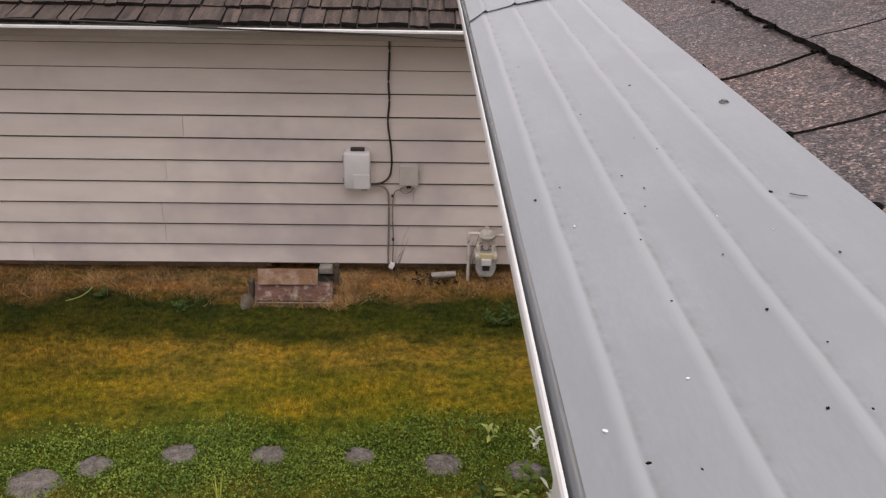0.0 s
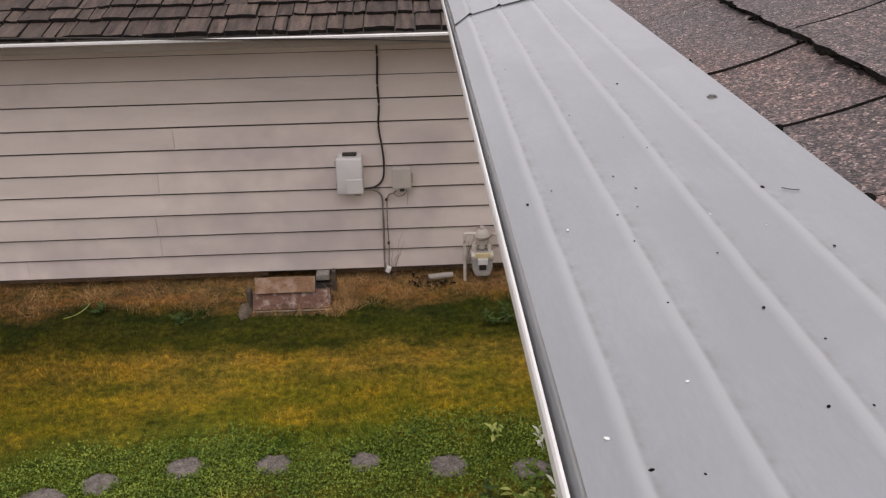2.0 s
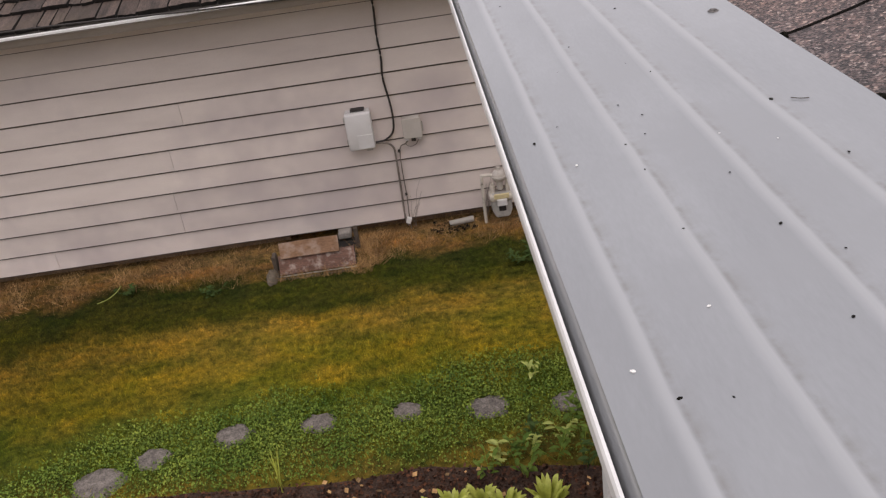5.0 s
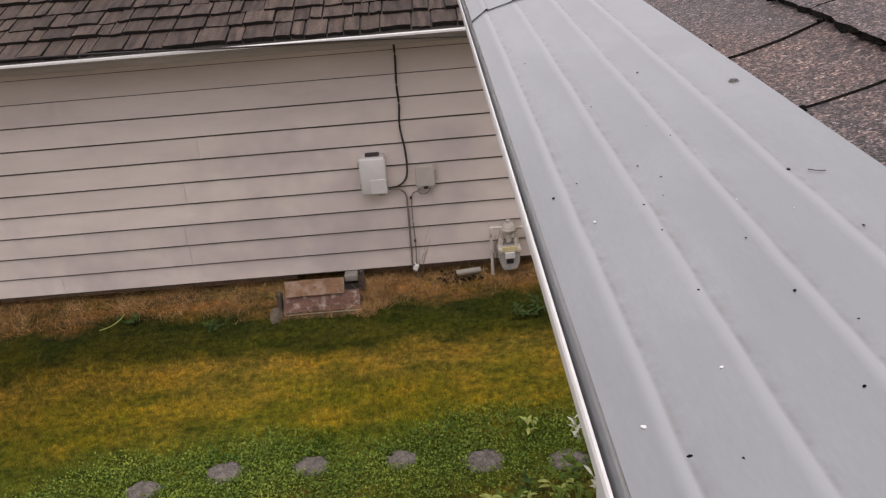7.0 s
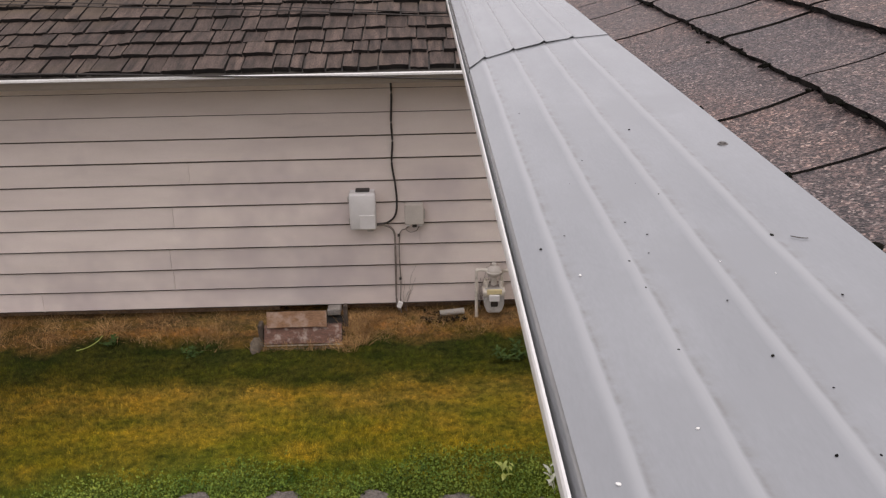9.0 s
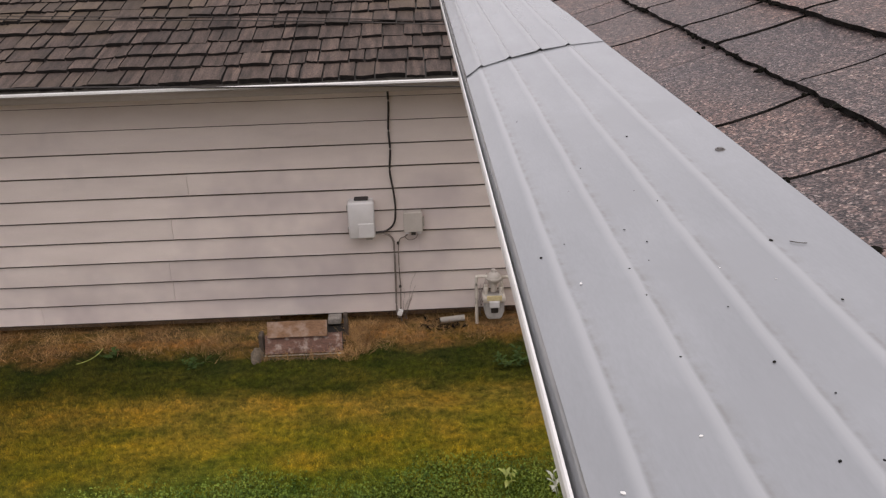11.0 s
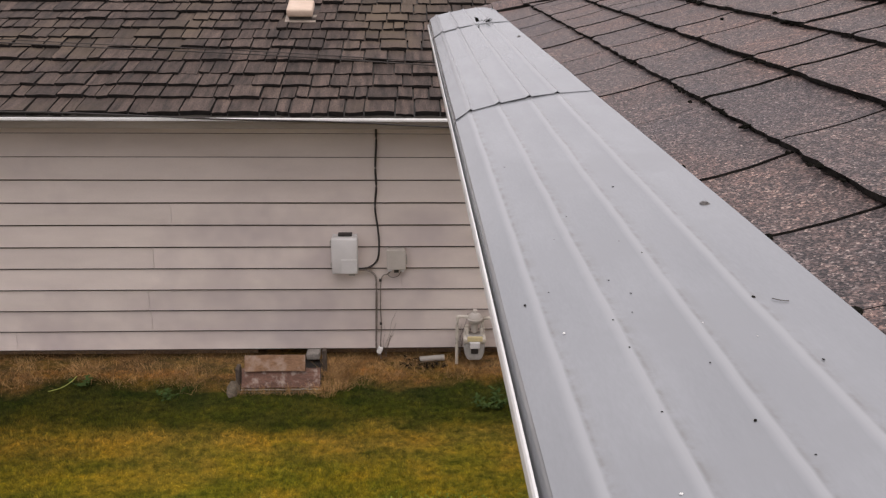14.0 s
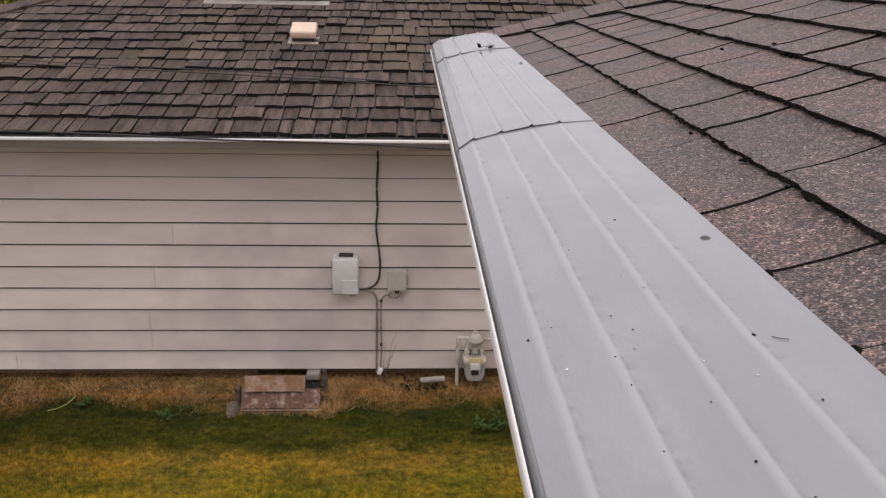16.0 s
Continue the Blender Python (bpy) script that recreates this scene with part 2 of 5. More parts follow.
M["stepping"] = surface("pebbled_concrete", (0.09, 0.077, 0.067), (0.225, 0.195, 0.172), 22, 95, 0.5, 0.9, bump=0.9, depth=0.008)
M["board"] = surface("peeling_red_brown_board", (0.085, 0.042, 0.03), (0.19, 0.10, 0.07), 7, 70, 0.3, 0.85, bump=0.4,
                     stretch=(0.6, 2, 2), stain=(0.33, 0.26, 0.22), stain_scale=15)
M["board_pale"] = surface("weathered_tan_board", (0.17, 0.09, 0.048), (0.28, 0.16, 0.09), 6, 70, 0.25, 0.85, bump=0.4,
                          stretch=(0.6, 2, 2), stain=(0.33, 0.235, 0.18), stain_scale=8)
M["old_wood"] = surface("silvered_wood", (0.06, 0.044, 0.033), (0.14, 0.108, 0.083), 10, 80, 0.3, 0.9, bump=0.5, stretch=(2, 2, 0.5))
M["mulch"] = surface("bark_mulch", (0.032, 0.017, 0.011), (0.085, 0.045, 0.028), 14, 70, 0.5, 0.95, bump=1.0, depth=0.02)
M["chip"] = island_tint(surface("bark_chips", (0.03, 0.015, 0.010), (0.09, 0.046, 0.03), 30, 90, 0.3, 0.9, bump=0.4, spec=0.1), 0.7, (2.4, 2.0, 1.7))
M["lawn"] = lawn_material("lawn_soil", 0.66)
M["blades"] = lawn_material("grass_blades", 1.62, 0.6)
M["clover"] = island_tint(surface("clover_leaf", (0.075, 0.145, 0.022), (0.17, 0.24, 0.038), 3, 60, 0.2, 0.75, bump=0, spec=0.15), 0.8, (1.9, 1.55, 1.5))
M["straw"] = island_tint(surface("dead_straw", (0.17, 0.092, 0.034), (0.62, 0.38, 0.16), 7, 60, 0.2, 0.8, bump=0), 0.5, (1.5, 1.45, 1.4))
M["weed"] = island_tint(surface("dark_weed_leaf", (0.032, 0.06, 0.016), (0.075, 0.115, 0.03), 12, 60, 0.2, 0.8, bump=0, spec=0.12), 0.3)
M["lime"] = island_tint(surface("lime_hosta_leaf", (0.36, 0.4, 0.05), (0.5, 0.52, 0.10), 14, 80, 0.15, 0.5, bump=0), 0.35)
M["pale_leaf"] = island_tint(surface("pale_green_leaf", (0.26, 0.31, 0.05), (0.42, 0.45, 0.11), 14, 80, 0.15, 0.5, bump=0), 0.35)
M["silver_leaf"] = surface("silvery_leaf", (0.42, 0.44, 0.33), (0.62, 0.62, 0.52), 14, 80, 0.15, 0.6, bump=0)
M["far_green"] = island_tint(surface("far_foliage", (0.014, 0.02, 0.009), (0.035, 0.045, 0.018), 3, 30, 0.3, 0.8, bump=0), 0.5)
M["far_lime"] = island_tint(surface("far_yellow_foliage", (0.13, 0.135, 0.018), (0.24, 0.21, 0.03), 3, 30, 0.3, 0.8, bump=0), 0.5)
M["bark"] = surface("bark", (0.05, 0.04, 0.03), (0.1, 0.08, 0.06), 8, 40, 0.4, 0.9, bump=0.8)
M["acrylic"] = surface("white_acrylic", (0.82, 0.82, 0.82), (0.88, 0.88, 0.88), 3, 60, 0.02, 0.12, bump=0)
M["bronze"] = surface("dark_bronze_metal", (0.03, 0.026, 0.022), (0.055, 0.048, 0.04), 8, 90, 0.2, 0.5, bump=0.05)
M["tan_metal"] = surface("tan_vent_metal", (0.62, 0.47, 0.36), (0.74, 0.58, 0.46), 8, 90, 0.08, 0.5, bump=0.05)
M["vent_plate"] = surface("dull_tan_plate", (0.3, 0.25, 0.2), (0.42, 0.35, 0.29), 8, 90, 0.15, 0.6, bump=0.1)
M["lead"] = surface("dull_flashing", (0.26, 0.23, 0.21), (0.36, 0.33, 0.3), 8, 90, 0.2, 0.6, bump=0.1)


def shingle_material(name, islands=False):
    """Mineral granules on asphalt: tan, pink, grey and black specks."""
    m, ns, ls, p = nodes_of(name)
    pos = ns.new("ShaderNodeNewGeometry").outputs["Position"]
    speck = ns.new("ShaderNodeTexVoronoi")
    speck.inputs["Scale"].default_value = 470
    ls.new(pos, speck.inputs["Vector"])
    hue = ns.new("ShaderNodeSeparateColor")
    ls.new(speck.outputs["Color"], hue.inputs["Color"])
    r = ramp(ns, [(0.0, (0.013, 0.009, 0.009)), (0.25, (0.046, 0.032, 0.029)), (0.5, (0.098, 0.066, 0.06)), (0.75, (0.165, 0.112, 0.10)),
                  (0.93, (0.27, 0.2, 0.172)), (1.0, (0.46, 0.37, 0.32))])
    ls.new(hue.outputs["Red"], r.inputs["Fac"])
    clump = ns.new("ShaderNodeTexVoronoi")
    clump.inputs["Scale"].default_value = 150
    ls.new(pos, clump.inputs["Vector"])
    tone = ns.new("ShaderNodeSeparateColor")
    ls.new(clump.outputs["Color"], tone.inputs["Color"])
    cr = ramp(ns, [(0.0, (0.62, 0.62, 0.64)), (0.6, (1, 1, 1)), (1.0, (1.5, 1.42, 1.36))])
    ls.new(tone.outputs["Green"], cr.inputs["Fac"])
    broad = noise_tex(ns, ls, 5.5, 5, pos)
    br = ramp(ns, [(0.3, (0.78, 0.84, 0.92)), (0.5, (1, 1, 1)), (0.7, (1.26, 1.06, 0.97))])
    ls.new(broad.outputs["Fac"], br.inputs["Fac"])
    col = mixed(ns, ls, mixed(ns, ls, r.outputs["Color"], cr.outputs["Color"], 1.0, "MULTIPLY"), br.outputs["Color"], 1.0, "MULTIPLY")
    oi = ns.new("ShaderNodeObjectInfo")
    vr = ramp(ns, [(0, (0.9, 0.91, 0.94)), (0.6, (1, 1, 1)), (1, (1.08, 1.04, 1.02))])
    if islands:
        ls.new(ns.new("ShaderNodeNewGeometry").outputs["Random Per Island"], vr.inputs["Fac"])
    else:
        ls.new(oi.outputs["Random"], vr.inputs["Fac"])
    col = mixed(ns, ls, col, vr.outputs["Color"], 1.0, "MULTIPLY")
    ls.new(col, p.inputs["Base Color"])
    p.inputs["Roughness"].default_value = 0.55
    p.inputs["Specular IOR Level"].default_value = 0.6
    b = ns.new("ShaderNodeBump")
    b.inputs["Strength"].default_value = 0.7
    b.inputs["Distance"].default_value = 0.002
    ls.new(speck.outputs["Distance"], b.inputs["Height"])
    ls.new(b.outputs["Normal"], p.inputs["Normal"])
    return m


M["shingle"] = shingle_material("granule_shingle")
M["shingle_joined"] = shingle_material("granule_shingle_joined", True)
# asphalt edges, kept near-black so course and slot shadows are painted in too
M["tar"] = surface("tar_edge_with_shade", (0.012, 0.011, 0.010), (0.03, 0.027, 0.024), 40, 200, 0.4, 1.0, bump=0.3, spec=0.05)
M["moss"] = surface("black_moss_and_shade", (0.005, 0.005, 0.004), (0.016, 0.015, 0.011), 60, 300, 0.5, 1.0, bump=0.8, spec=0.05)


# ---- building helpers ----
def link_mesh(name, me, material, parent=None, label=""):
    ob = new(name, me)
    for one in material if isinstance(material, (list, tuple)) else [material]:
        if one and one.name not in me.materials:
            me.materials.append(one)
    if parent is not None:
        ob.parent = parent
    if label:
        ob["label"] = label
    return ob


def part(name, bm, material, parent=None, label="", smooth=False, sharp=48):
    me = bpy.data.meshes.new(name)
    if smooth:
        for f in bm.faces:
            f.smooth = True
        for e in bm.edges:
            if len(e.link_faces) == 2 and e.calc_face_angle(0) > radians(sharp):
                e.smooth = False
    bm.to_mesh(me)
    bm.free()
    return link_mesh(name, me, material, parent, label)


def thing(name, label, category, at=(0, 0, 0), group="", kind=""):
    ob = new(name)
    ob.location = at
    ob.empty_display_size = 0.1
    return tagged(ob, label, category, group, kind)


def box(bm, x0, x1, y0, y1, z0, z1, bevel=0.0, mi=0):
    made = bmesh.ops.create_cube(bm, size=1.0, matrix=Matrix.Translation(((x0 + x1) / 2, (y0 + y1) / 2, (z0 + z1) / 2)) @ Matrix.Diagonal((x1 - x0, y1 - y0, z1 - z0, 1)))
    vs = made["verts"]
    fs = list({f for v in vs for f in v.link_faces})
    for f in fs:
        f.material_index = mi
    if bevel:
        bmesh.ops.bevel(bm, geom=list({e for v in vs for e in v.link_edges}), offset=bevel, segments=2, affect="EDGES", profile=0.5)
    return bm


def cyl(bm, a, b, r0, r1=None, seg=14):
    a, b = Vector(a), Vector(b)
    d = b - a
    m = Matrix.Translation((a + b) / 2) @ d.to_track_quat("Z", "Y").to_matrix().to_4x4()
    bmesh.ops.create_cone(bm, cap_ends=True, segments=seg, radius1=r0, radius2=r0 if r1 is None else r1, depth=d.length, matrix=m)
    return bm


def prism(bm, profile, y0, y1, axis="y"):
    """Extrude a closed outline (pairs) along one axis; y: pairs are x, z; x: pairs are y, z."""
    put = (lambda p, t: (p[0], t, p[1])) if axis == "y" else (lambda p, t: (t, p[0], p[1]))
    a = [bm.verts.new(put(p, y0)) for p in profile]
    b = [bm.verts.new(put(p, y1)) for p in profile]
    n = len(profile)
    for i in range(n):
        bm.faces.new((a[i], a[(i + 1) % n], b[(i + 1) % n], b[i]))
    bm.faces.new(a[::-1])
    bm.faces.new(b)
    bmesh.ops.recalc_face_normals(bm, faces=bm.faces[:])
    return bm


def tube(name, points, r, material, parent=None, label="", seg=8):
    """A cable or pipe along a smooth line through the points, as a mesh."""
    pts = [Vector(p) for p in points]
    line = []
    for i in range(len(pts) - 1):
        p0, p1, p2, p3 = pts[max(i - 1, 0)], pts[i], pts[i + 1], pts[min(i + 2, len(pts) - 1)]
        for k in range(8):
            t = k / 8
            line.append(0.5 * (2 * p1 + (p2 - p0) * t + (2 * p0 - 5 * p1 + 4 * p2 - p3) * t * t + (3 * p1 - p0 - 3 * p2 + p3) * t ** 3))
    line.append(pts[-1])
    bm = bmesh.new()
    rings = []
    for i, p in enumerate(line):
        d = (line[min(i + 1, len(line) - 1)] - line[max(i - 1, 0)]).normalized()
        q = d.to_track_quat("Z", "Y")
        rings.append([bm.verts.new(p + q @ Vector((r * math.cos(a), r * math.sin(a), 0))) for a in (2 * math.pi * j / seg for j in range(seg))])
    for a, b in zip(rings, rings[1:]):
        for j in range(seg):
            bm.faces.new((a[j], a[(j + 1) % seg], b[(j + 1) % seg], b[j]))
    bm.faces.new(rings[0][::-1])
    bm.faces.new(rings[-1])
    return part(name, bm, material, parent, label, smooth=True)


def soup(name, verts, size, material, label, category, parent=None):
    """One mesh of many loose triangles (size 3) or quads (size 4), from an array of corners."""
    verts = np.asarray(verts, np.float32).reshape(-1, 3)
    n = len(verts) // size
    me = bpy.data.meshes.new(name)
    me.vertices.add(len(verts))
    me.vertices.foreach_set("co", verts.ravel())
    me.loops.add(len(verts))
    me.loops.foreach_set("vertex_index", np.arange(len(verts), dtype=np.int32))
    me.polygons.add(n)
    me.polygons.foreach_set("loop_start", np.arange(0, n * size, size, dtype=np.int32))
    me.polygons.foreach_set("loop_total", np.full(n, size, dtype=np.int32))
    me.update(calc_edges=True)
    ob = link_mesh(name, me, material, parent)
    return tagged(ob, label, category, "", "stuff")


# ---- ground ----
bm = bmesh.new()
bmesh.ops.create_grid(bm, x_segments=60, y_segments=60, size=1.0)
for v in bm.verts:
    v.co.x = 140 * v.co.x * abs(v.co.x) ** 1.5
    v.co.y = 5 + 140 * v.co.y * abs(v.co.y) ** 1.5
    v.co.z = 0.012 * noise.noise(Vector((v.co.x * 0.9, v.co.y * 0.9, 0)))
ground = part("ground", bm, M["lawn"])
tagged(ground, "mown lawn ground, green and dry patches", "ground", "", "structure")


def blades(n, x0, x1, y0, y1, h0, h1, width, lean, keep=None):
    """Corners of n grass blades, one narrow triangle each."""
    x, y = nrg.uniform(x0, x1, n), nrg.uniform(y0, y1, n)
    if keep is not None:
        k = keep(x, y)
        x, y = x[k], y[k]
        n = len(x)
    a = nrg.uniform(0, 2 * np.pi, n)
    h = nrg.uniform(h0, h1, n)
    b = nrg.uniform(0, 2 * np.pi, n)
    l = nrg.uniform(0.2, lean, n) * h
    w = width * nrg.uniform(0.6, 1.3, n)
    base = np.stack([x, y, np.full(n, -0.012)], -1)
    side = np.stack([np.cos(a) * w, np.sin(a) * w, 0 * a], -1)
    tip = base + np.stack([np.cos(b) * l, np.sin(b) * l, h + 0.012], -1)
    return np.stack([base - side, base + side, tip], 1)


def leaf_quads(n, x0, x1, y0, y1, z0, z1, size, tilt, keep=None):
    """Corners of n small flat leaves at random turns."""
    x, y = nrg.uniform(x0, x1, n), nrg.uniform(y0, y1, n)
    if keep is not None:
        k = keep(x, y)
        x, y = x[k], y[k]
        n = len(x)
    z = nrg.uniform(z0, z1, n)
    a = nrg.uniform(0, 2 * np.pi, n)
    s = size * nrg.uniform(0.6, 1.3, n)
    t1, t2 = nrg.uniform(-tilt, tilt, n), nrg.uniform(-tilt, tilt, n)
    u = np.stack([np.cos(a) * s, np.sin(a) * s, t1 * s], -1)
    v = np.stack([-np.sin(a) * s, np.cos(a) * s, t2 * s], -1) * 0.75
    c = np.stack([x, y, z], -1)
    return np.stack([c - u, c - v, c + u, c + v], 1)


def wave(x):
    return 0.09 * np.sin(x * 2.3) + 0.05 * np.sin(x * 5.1 + 1)


stones_at = [(-2.32, 4.40, 0.17), (-2.01, 4.555, 0.125), (-1.505, 4.665, 0.135), (-0.94, 4.665, 0.125), (-0.357, 4.655, 0.115), (0.165, 4.575, 0.14), (0.70, 4.52, 0.13)]


def off_stones(x, y):
    k = np.ones(len(x), bool)
    for sx, sy, sr in stones_at:
        k &= (x - sx) ** 2 + ((y - sy) / 0.86) ** 2 > (sr * (0.78 + 0.07 * np.sin(3 * np.arctan2(y - sy, x - sx) + 9 * sx) + 0.05 * np.sin(7 * np.arctan2(y - sy, x - sx)))) ** 2
    return k & (y > 4.16 + 0.6 * wave(x) * 0.6 - 0.27 * np.maximum(0.0, x + 0.3))


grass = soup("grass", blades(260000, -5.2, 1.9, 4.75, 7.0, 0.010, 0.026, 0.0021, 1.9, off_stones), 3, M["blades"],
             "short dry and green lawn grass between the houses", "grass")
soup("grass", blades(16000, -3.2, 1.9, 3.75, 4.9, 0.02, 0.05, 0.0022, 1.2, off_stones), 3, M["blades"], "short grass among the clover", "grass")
soup("clover", leaf_quads(130000, -4.0, 1.9, 4.0, 5.25, 0.0, 0.046, 0.0072, 0.9,
                          lambda x, y: off_stones(x, y) & (y < 4.96 + wave(x) - 0.24 * np.clip(-1.2 - x, 0, 2) + nrg.normal(0, 0.09, len(x))) & (nrg.uniform(0, 1, len(x)) < np.where(x > -0.7, np.clip((y - 4.14) * 2.3, 0.14, 1), np.clip((y - 4.0) * 2.6, 0.4, 1)) * np.clip(0.75 + 0.5 * np.sin(3.1 * x + 2 * y) * np.sin(4.3 * y - 1.7 * x + 1) + 0.25 * np.sin(11 * x + 3) * np.sin(9 * y), 0.5, 1))), 4, M["clover"],
     "low green clover round the stepping stones", "clover")


def dead_grass_keep(x, y):
    clump = 0.5 + 0.5 * np.sin(5.3 * x + 2.0 * np.sin(2.1 * x)) * np.sin(9 * y + 3 * x) + 0.3 * np.sin(13 * x + 1)
    thin = np.where((x < -0.5) & (y > 7.06), 0.6, 1.0)
    return (y > 6.78 + wave(x * 1.7) * 0.7 + nrg.normal(0, 0.07, len(x))) & ~((x > -1.42) & (x < -0.7) & (y > 6.6)) & (nrg.uniform(0, 1, len(x)) < np.clip(clump, 0.18, 1) * thin)


soup("dead_grass", blades(36000, -5.2, 1.9, 6.5, 7.29, 0.02, 0.1, 0.0017, 2.4, dead_grass_keep), 3, M["straw"],
     "long dead straw-coloured grass at the foot of the wall", "grass")
soup("dead_grass", np.concatenate([blades(900, -0.72, -0.5, 6.6, 7.1, 0.04, 0.11, 0.0022, 2.0), blades(150, -0.75, -0.6, 6.5, 6.64, 0.05, 0.1, 0.0026, 2.2)]), 3, M["straw"], "drooping dead tuft beside the hatch", "grass")
soup("dead_grass", blades(420, -1.5, -0.72, 6.54, 6.63, 0.03, 0.1, 0.003, 1.5), 3, M["straw"], "drooping dead tuft beside the hatch", "grass")


# stepping stones, each uneven and sunk among the clover
def stepping_stone(x, y, r, seed):
    q = random.Random(seed)
    bm = bmesh.new()
    n = 22
    rim = [r * (1 + 0.13 * q.uniform(-1, 1)) for _ in range(n)]
    rows = []
    for f, z in ((1.0, -0.04), (1.0, -0.002), (0.92, 0.009), (0.6, 0.013)):
        rows.append([bm.verts.new((f * rim[i] * math.cos(6.2832 * i / n), f * rim[i] * 0.8 * math.sin(6.2832 * i / n), z + q.uniform(-0.002, 0.002))) for i in range(n)])
    for a, b in zip(rows, rows[1:]):
        for i in range(n):
            bm.faces.new((a[i], a[(i + 1) % n], b[(i + 1) % n], b[i]))
    bm.faces.new(rows[-1])
    ob = part("stepping_stone", bm, M["stepping"])
    ob.location = (x, y, 0)
    return tagged(ob, "round pebbled concrete stepping stone sunk in clover", "stepping stone", "row of stepping stones")


for i, (sx, sy, sr) in enumerate(stones_at):
    stepping_stone(sx, sy, sr, i)

# planting bed with bark mulch
bm = bmesh.new()
bmesh.ops.create_grid(bm, x_segments=60, y_segments=24, size=1.0)
for v in bm.verts:
    x = -1.6 + 2.6 * v.co.x
    edge = 4.17 + 0.05 * math.sin(x * 2.3) - 0.27 * max(0.0, x + 0.3)
    v.co = (x, edge - 0.9 * (0.5 - 0.5 * v.co.y) * 1.0, 0.014 + 0.025 * noise.noise(Vector((x * 7, v.co.y * 6, 3))) + (0.012 if v.co.y < 0.95 else -0.03))
bed = part("planting_bed", bm, M["mulch"])
tagged(bed, "dark brown bark mulch planting bed", "planting bed", "", "structure")
soup("bark_chips", leaf_quads(6800, -3.2, 0.8, 3.35, 4.16, 0.025, 0.055, 0.012, 0.7, lambda x, y: y < 4.13 + 0.05 * np.sin(x * 2.3) - 0.27 * np.maximum(0.0, x + 0.3)), 4, M["chip"], "loose brown bark chips and dead leaves on the bed", "bark chips")

soup("dead_leaves", leaf_quads(90, -2.6, 0.7, 3.6, 4.12, 0.05, 0.07, 0.018, 0.5, lambda x, y: y < 4.1 + 0.05 * np.sin(x * 2.3) - 0.27 * np.maximum(0.0, x + 0.3)), 4, M["straw"], "pale dead leaves scattered on the mulch", "leaves")


# ---- plants ----
def leaf(bm, root, tip, width, sag=0.2, seg=5, fold=0.15):
    """One pointed leaf with a midrib fold, arching from root to tip."""
    root, tip = Vector(root), Vector(tip)
    d = tip - root
    side = d.cross(Vector((0, 0, 1)))
    side = side.normalized() if side.length > 1e-4 else Vector((1, 0, 0))
    rows = []
    for i in range(seg + 1):
        t = i / seg
        w = width * (math.sin(math.pi * min(1, t * 0.93 + 0.05)) ** 0.8)
        p = root + d * t + Vector((0, 0, sag * d.length * math.sin(math.pi * t)))
        rows.append((bm.verts.new(p - side * w + Vector((0, 0, fold * w))), bm.verts.new(p), bm.verts.new(p + side * w + Vector((0, 0, fold * w)))))
    for a, b in zip(rows, rows[1:]):
        bm.faces.new((a[0], a[1], b[1], b[0]))
        bm.faces.new((a[1], a[2], b[2], b[1]))


def rosette(name, at, n, length, width, rise, material, label, category, seed, group=""):
    q = random.Random(seed)
    base = thing(name, label, category, at, group)
    for i in range(n):
        bm = bmesh.new()
        a = q.uniform(0, 6.2832)
        l = length * q.uniform(0.6, 1.1)
        up = rise * q.uniform(0.4, 1.2)
        r0 = q.uniform(0, 0.05)
        leaf(bm, (r0 * math.cos(a), r0 * math.sin(a), 0.0), (l * math.cos(a), l * math.sin(a), up), width * q.uniform(0.7, 1.2), q.uniform(0.1, 0.35))
        part("leaf", bm, material, base, "", True)
    return base


def leafy_stem(name, at, height, n, size, material, label, category, seed, stems=3, spread=0.12, slim=0.26):
    q = random.Random(seed)
    base = thing(name, label, category, at)
    sb = bmesh.new()
    for s in range(stems):
        a = q.uniform(0, 6.2832)
        top = Vector((spread * math.cos(a) * q.uniform(0.3, 1), spread * math.sin(a) * q.uniform(0.3, 1), height * q.uniform(0.7, 1.1)))
        cyl(sb, (0.01 * s, 0, -0.01), top, 0.003, 0.0015, 6)
        for i in range(n):
            t = 0.25 + 0.75 * (i + 0.5) / n
            p = top * t
            b = q.uniform(0, 6.2832)
            l = size * q.uniform(0.7, 1.2)
            bm = bmesh.new()
            leaf(bm, p, p + Vector((l * math.cos(b), l * math.sin(b), l * q.uniform(-0.1, 0.6))), l * slim, 0.12, 4)
            part("leaf", bm, material, base, "", True)
    part("stem", sb, material, base)
    return base


for i, (hx, hy, n, size) in enumerate([(0.16, 3.62, 80, 0.62), (-0.12, 3.70, 64, 0.52), (0.4, 3.64, 64, 0.6), (0.02, 3.55, 40, 0.56), (0.28, 3.52, 40, 0.56), (0.04, 3.69, 70, 0.54), (-0.24, 3.66, 44, 0.5)]):
    rosette("hosta", (hx, hy, 0.03), n, 0.2 * size, 0.026 * size, 0.23 * size, M["lime"], "low lime-yellow hosta with pointed leaves", "plant", 40 + i, "hostas in the bed")
leafy_stem("shrub_shoot", (0.18, 4.05, 0.0), 0.16, 5, 0.058, M["pale_leaf"], "young pale green leafy shoot at the bed's edge", "plant", 51, 3, 0.1, 0.2)
leafy_stem("shrub_shoot", (0.36, 4.1, 0.0), 0.18, 4, 0.055, M["pale_leaf"], "young pale green leafy shoot at the bed's edge", "plant", 52, 2, 0.14, 0.2)
leafy_stem("shrub_shoot", (0.5, 4.80, 0.0), 0.15, 5, 0.062, M["pale_leaf"], "single pale shoot standing in the clover", "plant", 53, 2, 0.06, 0.17)
